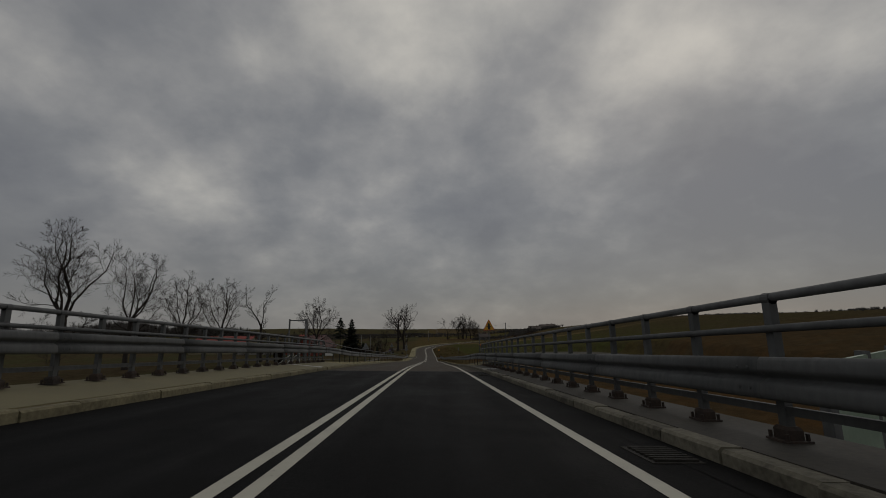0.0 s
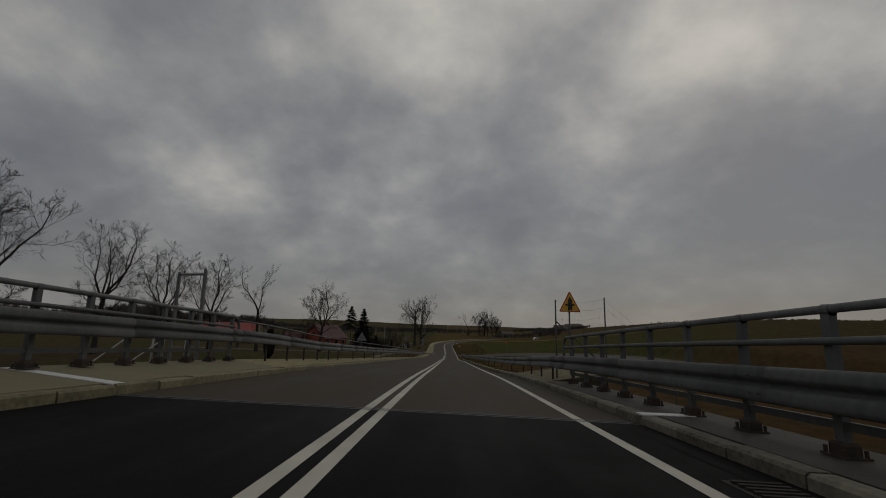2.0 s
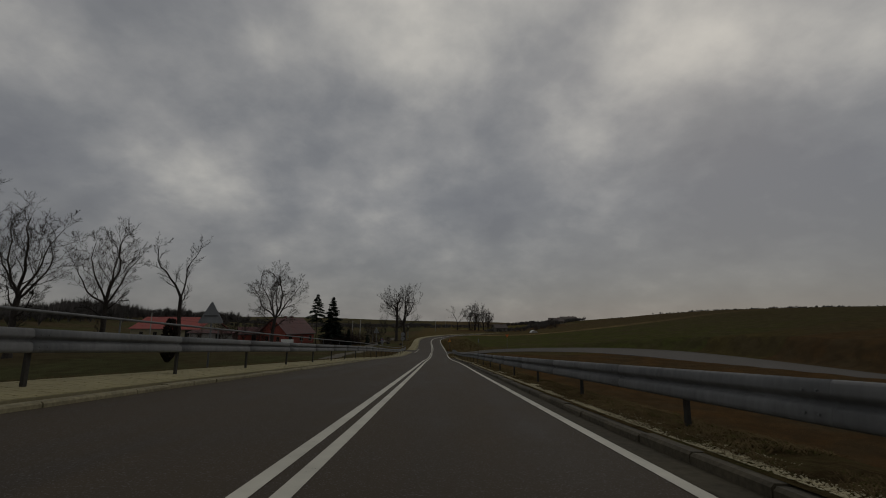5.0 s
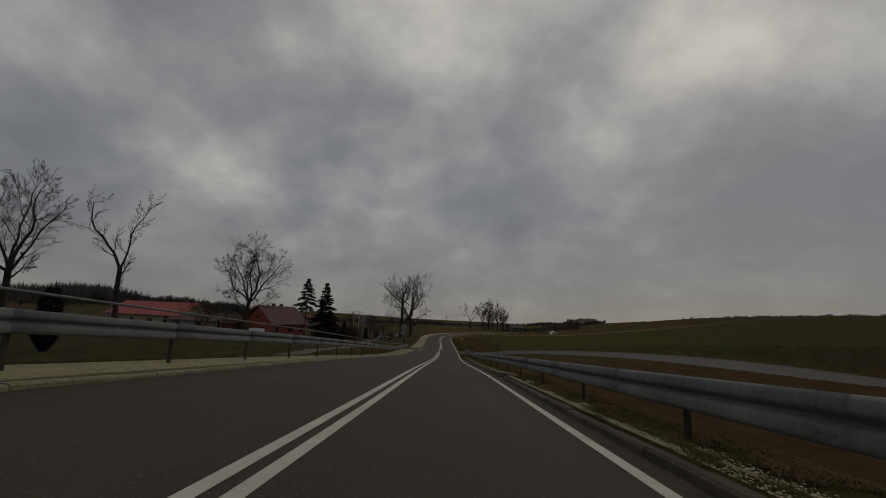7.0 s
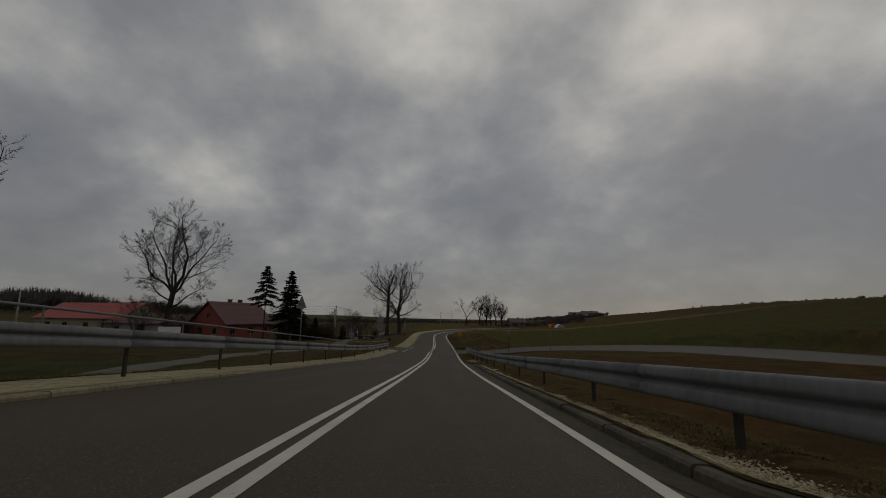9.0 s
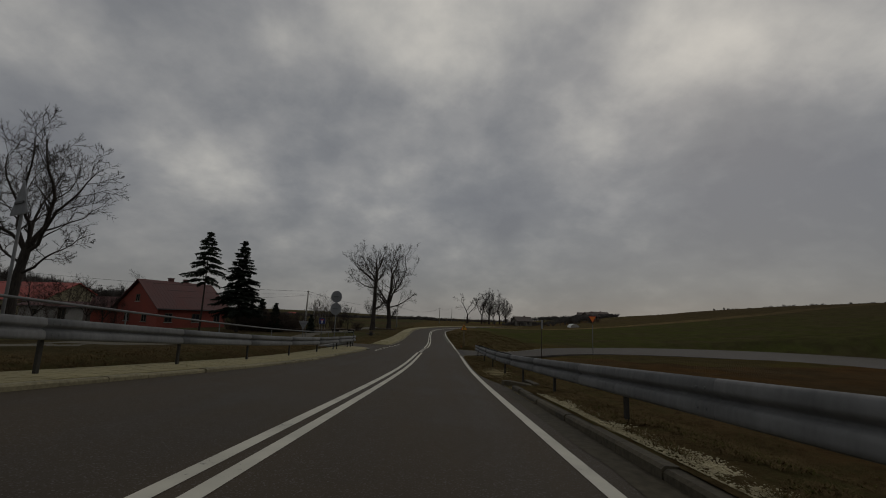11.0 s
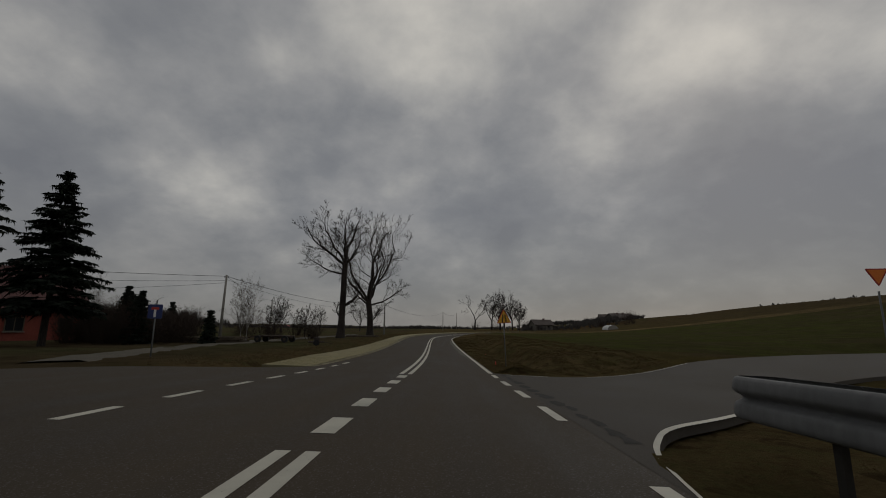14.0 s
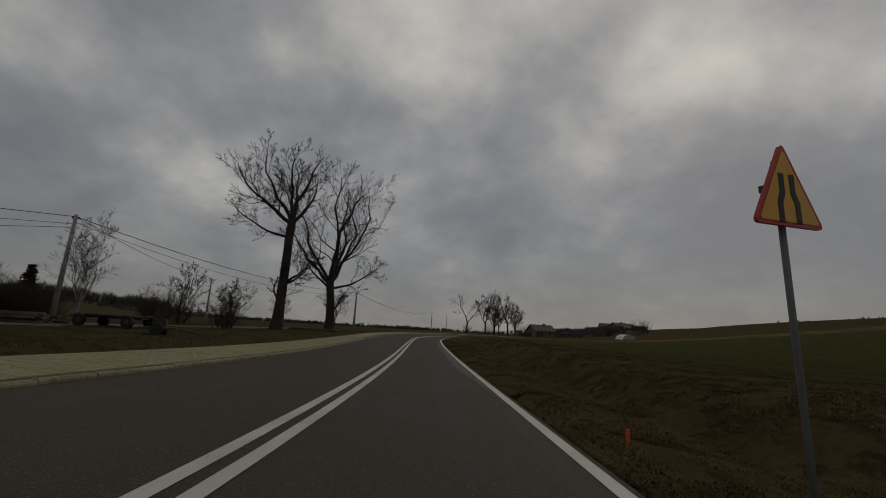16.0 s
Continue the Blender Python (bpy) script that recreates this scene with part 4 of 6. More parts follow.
# ---- trees ----
def bare_tree(name, at, height, seed, label, trunk=0.32, girth=0.022, stems=(), limbs=(), suckers=0, lean=(0, 0), twig_mat=None, bark_mat=None, group="roadside trees", dense=1.0, thick=0.015, droop=0.0, reach=0.80):
    """A leafless tree. stems rise from the fork: (azimuth, tilt from upright in degrees, share of the height left);
    limbs leave the trunk or first stem: (share of the height, azimuth, tilt, share of the height)."""
    rng = random.Random(seed)
    wood, fine = Mesh(), Mesh()
    base = Vector(at)

    def heading(az, tilt):
        a, t = radians(az), radians(tilt)
        return Vector((math.cos(a) * math.sin(t), math.sin(a) * math.sin(t), math.cos(t)))

    def grow(p, d, length, r0, r1, n, wild, lift):
        pts, rad = [p.copy()], [r0]
        d0 = d.copy()
        for i in range(n):
            d0 = (d0 + Vector((0, 0, lift))).normalized()
            d = (d * 0.55 + d0 * 0.45 + Vector((rng.gauss(0, wild), rng.gauss(0, wild), rng.gauss(0, wild * 0.6)))).normalized()
            p = p + d * (length / n)
            pts.append(p.copy())
            rad.append(r0 + (r1 - r0) * ((i + 1) / n) ** 0.8)
        return pts, rad

    def branch(p, d, length, r, depth, first=0.25):
        n = (8, 6, 4, 3)[depth - 1]
        wild = (0.20, 0.23, 0.24, 0.20)[depth - 1]
        lift = (0.09, 0.06, 0.06, 0.05)[depth - 1] - droop * (depth > 1)
        pts, rad = grow(p, d, length, r, max(r * 0.22, thick * 0.55), n, wild, lift)
        (wood if depth == 1 else fine).tube(pts, rad, (7, 5, 3, 3)[depth - 1], False)
        if depth == 4:
            return
        kids = int((8.0, 7.0, 6.0)[depth - 1] * dense + rng.random())
        a = rng.uniform(0, 6.28)
        for k in range(kids):
            u = first + (1 - first) * (k + rng.random() * 0.8) / kids
            i = min(int(u * n), n - 1)
            q = pts[i].lerp(pts[i + 1], min(1.0, u * n - i))
            t = (pts[i + 1] - pts[i]).normalized()
            a += 2.4 + rng.uniform(-0.7, 0.7)
            s = t.orthogonal().normalized()
            s = s * math.cos(a) + t.cross(s) * math.sin(a)
            w = radians(rng.uniform(30, 62))
            nd = (t * math.cos(w) + s * math.sin(w) + Vector((0, 0, 0.10))).normalized()
            branch(q, nd, length * reach * rng.uniform(0.38, 0.64) * (1.20 - 0.50 * u), max(rad[i] * 0.42, thick), depth + 1)
        # the tip splits
        t = (pts[-1] - pts[-2]).normalized()
        for k in (-1, 1):
            s = t.orthogonal().normalized() * k
            branch(pts[-1], (t + s * rng.uniform(0.25, 0.5)).normalized(), length * rng.uniform(0.16, 0.26), thick, max(depth + 1, 3))

    r0 = height * girth
    top = height * trunk
    up = Vector((lean[0], lean[1], 1)).normalized()
    pts, rad = grow(base - Vector((0, 0, 0.4)), up, top + 0.4, r0, r0 * 0.80, 7, 0.04, 0.02)
    rad[0], rad[1] = r0 * 1.5, max(rad[1], r0 * 1.12)
    wood.tube(pts, rad, 12, False)
    head, rest = pts[-1], height - top
    for k, (az, tilt, share) in enumerate(stems):
        branch(head - Vector((0, 0, r0 * 0.5)), heading(az, tilt), rest * share * 0.92, r0 * (0.64 if k == 0 else 0.45), 1, 0.16)
    for h, az, tilt, share in limbs:
        z = h * height
        if z <= top:
            i = min(int(z / (top + 0.4) * 7), 6)
            q = pts[i]
        else:
            q = head
        branch(q, heading(az, tilt), height * share, r0 * 0.34, 1, 0.3)
    for k in range(suckers):
        i = rng.randint(2, 4)
        a = rng.uniform(0, 360)
        branch(pts[i], heading(a, 38), height * rng.uniform(0.10, 0.17), r0 * 0.09, 2)
    tree = thing(name, label, "tree", group, at)
    for part_name, mesh, mat in (("trunk", wood, bark_mat or M["bark"]), ("crown", fine, twig_mat or M["twig"])):
        mesh.v = [(x - base.x, y - base.y, z - base.z) for x, y, z in mesh.v]
        part(part_name, mesh, mat, tree, smooth=True)
    return tree


def stand(x, y, dz=0.0):
    return (x, y, land(x, y) + dz)


bare_tree("tree", stand(-48.6, 58.8), 21.6, 11, "tall bare ash tree with a wide crown", 0.44, 0.019,
          ((80, 4, 1.0), (185, 24, 0.97), (5, 26, 0.96), (150, 13, 1.0), (330, 16, 0.98), (200, 42, 0.80)), ((0.32, 190, 50, 0.22), (0.36, 350, 52, 0.20)), 4, reach=0.80, dense=1.0, thick=0.018)
bare_tree("tree", stand(-59.0, 86.8), 22.0, 12, "tall bare ash tree with spreading limbs", 0.40, 0.020,
          ((100, 4, 1.0), (180, 28, 0.97), (0, 25, 0.98), (200, 12, 1.0), (320, 40, 0.80)), ((0.34, 355, 66, 0.32), (0.36, 180, 62, 0.26), (0.28, 10, 74, 0.18)), 4, reach=0.80, dense=1.0, thick=0.018)
bare_tree("tree", stand(-49.6, 88.6), 18.0, 13, "bare ash tree with a fan-shaped crown", 0.38, 0.020,
          ((60, 4, 1.0), (190, 20, 0.98), (350, 20, 0.97), (175, 38, 0.86), (5, 40, 0.84)), ((0.32, 5, 62, 0.27), (0.35, 185, 58, 0.25)), 3, reach=0.80, dense=1.0, thick=0.018)
bare_tree("tree", stand(-46.4, 98.2), 17.8, 14, "bare ash tree with upright limbs", 0.38, 0.020,
          ((120, 7, 1.0), (185, 21, 0.97), (0, 17, 0.98), (10, 37, 0.84), (200, 42, 0.74)), ((0.33, 175, 56, 0.20), (0.35, 350, 58, 0.20)), 2, reach=0.80, dense=1.0, thick=0.018)
bare_tree("tree", stand(-40.7, 106.2), 18.8, 15, "bare tree forking into two long limbs", 0.45, 0.017, ((180, 25, 0.98), (0, 13, 1.0)), ((0.44, 20, 20, 0.16),), 2, dense=1.35, reach=0.50)
bare_tree("tree", stand(-31.8, 121.1), 16.2, 19, "bare tree with a round drooping crown beside the track", 0.38, 0.022,
          ((60, 3, 1.0), (185, 22, 0.96), (350, 23, 0.96), (180, 44, 0.84), (0, 46, 0.86), (100, 30, 0.88)), ((0.34, 5, 68, 0.30), (0.36, 175, 66, 0.27)), 2, lean=(0.06, 0), droop=0.03, dense=1.1)
bare_tree("tree", stand(-12.6, 167.6), 15.6, 21, "old bare ash tree with a clean stout trunk beside the road", 0.57, 0.026,
          ((20, 14, 1.0), (178, 50, 1.05), (160, 28, 1.08), (5, 34, 0.70), (195, 66, 0.80), (90, 25, 0.95), (275, 28, 0.9)), ((0.56, 180, 78, 0.34), (0.30, 5, 46, 0.20), (0.30, 20, 60, 0.16), (0.24, 190, 30, 0.12)), 3, lean=(0.02, 0), dense=0.9)
bare_tree("tree", stand(-10.9, 177.8), 18.2, 22, "old bare ash tree with a twin trunk beside the road", 0.28, 0.026,
          ((165, 8, 1.0), (10, 17, 0.98), (178, 34, 0.80), (15, 12, 0.90), (95, 12, 0.95), (275, 18, 0.9), (188, 50, 0.62)), ((0.27, 2, 74, 0.30), (0.28, 185, 52, 0.26), (0.15, 10, 40, 0.12)), 3, lean=(-0.03, 0), dense=0.9)
CLUMP = ((11.3, 293, 15.0, 2), (18.5, 297, 14.5, 5), (22.5, 300, 17.0, 5), (27, 296, 15.0, 5), (31, 302, 12, 5), (21, 288, 10, 6), (25, 305, 12, 6), (29, 291, 10, 6))
for k, (x, y, h, n) in enumerate(CLUMP):
    bare_tree("tree", stand(x, y), h, 31 + k, "distant bare tree in a clump", 0.26, 0.024, [(360 / n * q + 20 * k, 10 + 22 * (q > 0), 1.0 - 0.06 * q) for q in range(n)] if n > 2 else ((180, 28, 0.95), (0, 24, 1.0)),
              group="trees at the village", thick=0.034, dense=0.72)
for k, (x, y, h) in enumerate(((-24.0, 236, 8.5), (-34, 205, 6), (-28, 212, 5.5), (-70, 172, 7.5), (-62, 160, 7.5), (-50, 150, 6.5), (-47, 156, 7.5), (-44.5, 146, 5), (-52, 144, 7), (-20.5, 168, 4.6), (-17.5, 170, 4.0))):
    bare_tree("tree", stand(x, y), h, 51 + k, "small bare fruit tree by the farm", 0.18, 0.02, [(72 * q + 31 * k, 12 + 26 * (q > 0), 1.0 - 0.05 * q) for q in range(5)], group="garden trees", thick=0.011, dense=0.85)
for x, y, h, k in ((-17.6, 154.5, 5.4, 71), (-18.8, 156.0, 5.9, 73), (-34.5, 158.0, 6.4, 72), (-40.5, 156.0, 6.0, 74)):
    bare_tree("birch", stand(x, y), h, k, "young white-barked birch behind the verge", 0.16, 0.009, ((80, 2, 1.0), (190, 8, 0.9), (0, 9, 0.88), (140, 13, 0.70), (300, 14, 0.66)), reach=0.62, bark_mat=M["birch"], twig_mat=M["birch_twig"],
              group="birches", thick=0.006, dense=0.9)


def spruce(at, height, width, seed, label, bare=0.06, mat=None, droop=0.25, thin=1.0, name="spruce", stout=0.018):
    """A conifer in whorls: drooping boughs with hanging sprays, ragged at the tips."""
    rng = random.Random(seed)
    trunk, green = Mesh(), Mesh()
    trunk.tube([(0, 0, -0.3), (0.04, 0, height * 0.4), (0, 0.03, height * 0.99)], [height * stout, height * stout * 0.66, 0.015], 8, False)
    z = height * bare
    while z < height * 0.985:
        u = (z / height - bare) / (1 - bare)
        reach = width * (1 - u) ** 0.85 + 0.12
        turn = rng.uniform(0, 6.28)
        count = rng.randint(7, 9)
        for k in range(count):
            if rng.random() > thin:
                continue
            a = turn + 6.283 * k / count + rng.uniform(-0.25, 0.25)
            ln = reach * rng.choice((0.62, 0.8, 0.95, 1.0, 1.08, 1.2))
            out, side = Vector((math.cos(a), math.sin(a), 0)), Vector((-math.sin(a), math.cos(a), 0))
            p0 = Vector((0, 0, min(height * 0.97, z + rng.uniform(-0.28, 0.28))))
            tilt = rng.uniform(0.05, 0.30) * (0.4 + u)
            spine = lambda s: p0 + out * ln * s + Vector((0, 0, tilt * ln * s - droop * ln * s * s * (1.25 - 0.45 * s)))
            trunk.tube([spine(0), spine(0.35), spine(0.7), spine(1)], [0.028, 0.018, 0.012, 0.005], 3, False)
            n = max(5, int(ln * 9))
            for i in range(n):
                s = 0.12 + 0.88 * (i + 0.5) / n
                p = spine(s)
                fan = ln * 0.30 * (1.15 - s) + 0.12
                for q in (-1, 1, 0):
                    d = (out * rng.uniform(0.35, 0.8) + side * q * rng.uniform(0.5, 1.0) + Vector((0, 0, rng.uniform(-0.55, 0.0)))).normalized()
                    l = fan * rng.uniform(0.7, 1.25)
                    w = d.cross(Vector((rng.gauss(0, 0.5), rng.gauss(0, 0.5), 1))).normalized() * min(0.10, l * 0.26)
                    e = p + d * l
                    mid = p + d * l * 0.45 + Vector((0, 0, 0.03))
                    green.add([p - w * 0.4, p + w * 0.4, mid + w, e + w * 0.15, e - w * 0.15, mid - w], ((0, 1, 2, 5), (5, 2, 3, 4)))
                # sprays that hang under the bough
                for q in range(2):
                    f = p + side * rng.uniform(-0.6, 0.6) * fan
                    l = rng.uniform(0.12, 0.34) * min(1.0, 0.4 + width * 0.25)
                    w = (side * rng.uniform(-1, 1) + out * rng.uniform(-1, 1)).normalized() * 0.05
                    g = f + Vector((rng.gauss(0, 0.05), rng.gauss(0, 0.05), -l))
                    green.add([f - w, f + w, g + w * 0.2, g - w * 0.2], ((0, 1, 2, 3),))
        z += max(0.16, (0.26 + 0.34 * (1 - u)) * min(1.0, height / 9))
    tree = thing(name, label, "tree", "conifers", at)
    part("trunk", trunk, M["bark"], tree)
    part("needles", green, mat or M["needle"], tree)
    return tree


spruce(stand(-26.0, 144.3), 12.0, 3.1, 81, "dark full spruce in front of the red house", 0.20, None, 0.30)
spruce(stand(-29.1, 141.4), 12.5, 2.5, 82, "thin spruce with a bare lower trunk before the red house", 0.50, M["needle_blue"], 0.40, 0.85, stout=0.010)
for k, (x, y, h) in enumerate(((-33, 168, 4.2), (-25.8, 151, 4.6), (-22.8, 148.4, 4.0), (-30.5, 158, 4.4), (-18.2, 149.6, 2.5))):
    spruce(stand(x, y), h, h * 0.24, 90 + k, "small dark conifer in the garden", 0.04)


def bush(at, height, width, seed, label, mat=None, stems=26, group="hedges"):
    rng = random.Random(seed)
    m = Mesh()
    for s in range(stems):
        a, r = rng.uniform(0, 6.28), rng.uniform(0, width * 0.45)
        p = Vector((math.cos(a) * r, math.sin(a) * r, -0.1))
        d = Vector((math.cos(a) * 0.35, math.sin(a) * 0.35, 1)).normalized()
        pts = [p]
        l = height * rng.uniform(0.6, 1.05)
        for i in range(4):
            d = (d + Vector((rng.gauss(0, 0.16), rng.gauss(0, 0.16), 0.10))).normalized()
            pts.append(pts[-1] + d * l / 4)
        m.tube(pts, [0.022, 0.018, 0.013, 0.008, 0.004], 3, False)
        for i in range(1, 5):
            for k in range(5):
                q = pts[i - 1].lerp(pts[i], rng.random())
                e = (d + Vector((rng.gauss(0, 0.8), rng.gauss(0, 0.8), rng.gauss(0.2, 0.5)))).normalized()
                f = q + e * l * rng.uniform(0.12, 0.3)
                m.tube([q, q.lerp(f, 0.5) + Vector((0, 0, 0.03)), f], [0.008, 0.006, 0.003], 3, False)
                for j in range(3):
                    g = q.lerp(f, rng.uniform(0.3, 1))
                    h = g + Vector((rng.gauss(0, 0.16), rng.gauss(0, 0.16), rng.gauss(0.08, 0.14)))
                    m.tube([g, h], [0.006, 0.003], 3, False)
    tree = thing("bush", label, "bush", group, at)
    part("branch_work", m, mat or M["twig"], tree)
    return tree


spots = random.Random(5)
for k in range(15):
    t = k / 14
    x, y = -21.5 - 10 * t + spots.uniform(-1, 1), 149.0 + 19 * t + spots.uniform(-1.5, 1.5)
    bush(stand(x, y), spots.uniform(1.7, 2.9), spots.uniform(2.4, 3.6), 200 + k, "tangled bare hedge shrub along the garden", M["hedge_twig"], 40)
for k, (x, y, h) in enumerate(((-23, 172, 2.6), (-26, 174, 3.0), (-20.5, 176, 2.6), (-29, 178, 2.8), (-44, 147, 3.2), (-55, 150, 3.6), (-64, 154, 3.8), (36, 272, 3.0), (55.5, 252, 4.2), (58.5, 254, 3.8), (50, 258, 2.6), (12, 300, 3.5), (29, 284, 4.6), (33, 286, 3.8), (19, 289, 3.4), (-29.5, 150.6, 2.6), (-28, 149.5, 3.0), (-26.4, 150.2, 3.4), (-25, 148.6, 2.8), (-23.6, 148.4, 3.0), (-27.4, 151.5, 3.8), (-17.5, 160.5, 1.8), (-14.5, 163, 1.7))):
    bush(stand(x, y), h, h * 0.9, 240 + k, "bare brown twiggy shrub in the grass", M["hedge_twig"], 44 if -31 < x < -23 and y < 152 else 22)


def clipped_shrub(at, height, width, seed, label):
    """A dense evergreen column, dead and brown in winter."""
    rng = random.Random(seed)
    m = Mesh()
    for k in range(1500):
        u = rng.random()
        r = width * 0.5 * min(1, 3.2 * u + 0.25) * math.sqrt(max(0.0, 1 - u ** 3)) * math.sqrt(rng.uniform(0.45, 1))
        a = rng.uniform(0, 6.28)
        p = Vector((math.cos(a) * r, math.sin(a) * r, height * u))
        d = Vector((math.cos(a) * 0.6 + rng.gauss(0, 0.3), math.sin(a) * 0.6 + rng.gauss(0, 0.3), 0.8)).normalized()
        w = d.cross(Vector((rng.gauss(0, 1), rng.gauss(0, 1), 0.3))).normalized() * 0.07
        e = p + d * rng.uniform(0.2, 0.42)
        m.add([p - w, p + w, e + w * 0.3, e - w * 0.3], ((0, 1, 2, 3),))
    m2 = Mesh().tube([(0, 0, -0.3), (0, 0, height * 0.8)], [0.09, 0.03], 6)
    tree = thing("shrub", label, "shrub", at=at)
    part("stem", m2, M["bark"], tree)
    part("foliage", m, M["shrub"], tree)


clipped_shrub(stand(-29.4, 85.5), 4.4, 1.5, 3, "dense dark brown columnar shrub at the foot of the bank")


# ---- woods and villages far off ----
def far_woods(name, line_pts, height, depth, count, seed, label, limbs=22, thick=0.030):
    rng = random.Random(seed)
    m = Mesh()
    segs = list(zip(line_pts, line_pts[1:]))
    for k in range(count):
        (x0, y0), (x1, y1) = segs[rng.randrange(len(segs))]
        u = rng.random()
        x, y = x0 + (x1 - x0) * u + rng.gauss(0, depth), y0 + (y1 - y0) * u + rng.gauss(0, depth)
        h = height * (0.40 + 0.6 * noise.noise((x * 0.02, y * 0.02, seed)) + rng.uniform(-0.2, 0.25)) + height * 0.25
        z = land(x, y) - 0.5
        w = h * rng.uniform(0.32, 0.52)
        # a bare broom of limbs that spread from the stem
        for j in range(limbs):
            a, q = rng.uniform(0, 6.28), rng.uniform(0.12, 0.50) * h
            t = rng.uniform(0.05, 1.0)
            r = w * math.sin(t * 1.57) * rng.uniform(0.7, 1.1)
            tip = (x + math.cos(a) * r, y + math.sin(a) * r, z + q + (h - q) * (0.45 + 0.55 * math.cos(t * 1.3)) * rng.uniform(0.85, 1.08))
            e = thick * h * rng.uniform(0.6, 1.3)
            c, d = math.sin(a + rng.uniform(-1.5, 1.5)) * e, math.cos(a) * e
            mid = ((x + tip[0]) / 2 + math.cos(a) * r * 0.2, (y + tip[1]) / 2 + math.sin(a) * r * 0.2, (z + q + tip[2]) / 2)
            m.add([(x - c, y - d, z + q), (x + c, y + d, z + q), (mid[0] + c, mid[1] + d, mid[2] + e), (mid[0] - c, mid[1] - d, mid[2] - e), tip], ((0, 1, 2, 3), (3, 2, 4)))
        e = 0.022 * h
        m.add([(x - e, y - e, z), (x + e, y - e, z), (x, y + e, z), (x, y, z + h * 0.7)], ((0, 1, 3), (1, 2, 3), (2, 0, 3)))
    return solo(name, m, M["hazed_wood"], label, "woods", "stuff")


far_woods("far_woods_left", [(-900, 500), (-600, 640), (-350, 760), (-150, 800), (10, 790)], 6.5, 16, 2200, 1, "dark bare woods along the horizon")
far_woods("woods_left", [(-185, 60), (-172, 120), (-168, 190), (-188, 270), (-205, 345), (-180, 430)], 9.5, 10, 1300, 9, "dark bare woodland beyond the meadow", 34, 0.020)
far_woods("far_hedge_left", [(-420, 250), (-250, 330), (-140, 420), (-60, 470), (40, 480)], 3.4, 7, 1300, 2, "low dark hedges beyond the meadows")
far_woods("far_hedge_near", [(-170, 320), (-90, 345), (-30, 360), (60, 372), (110, 385)], 3.2, 5, 900, 6, "low dark scrub behind the meadow")
far_woods("far_woods_village", [(29, 268), (40, 275), (58, 292), (72, 312), (88, 335), (98, 350)], 3.3, 4, 800, 3, "bare trees round the distant village")
far_woods("far_woods_right", [(156, 60), (153, 150), (152, 240), (154, 330), (150, 400)], 1.6, 9, 1500, 4, "thin scrub along the crest of the fields")
far_woods("copse_right", [(150, 330), (158, 322)], 4.6, 3, 36, 5, "small copse on the rising field")


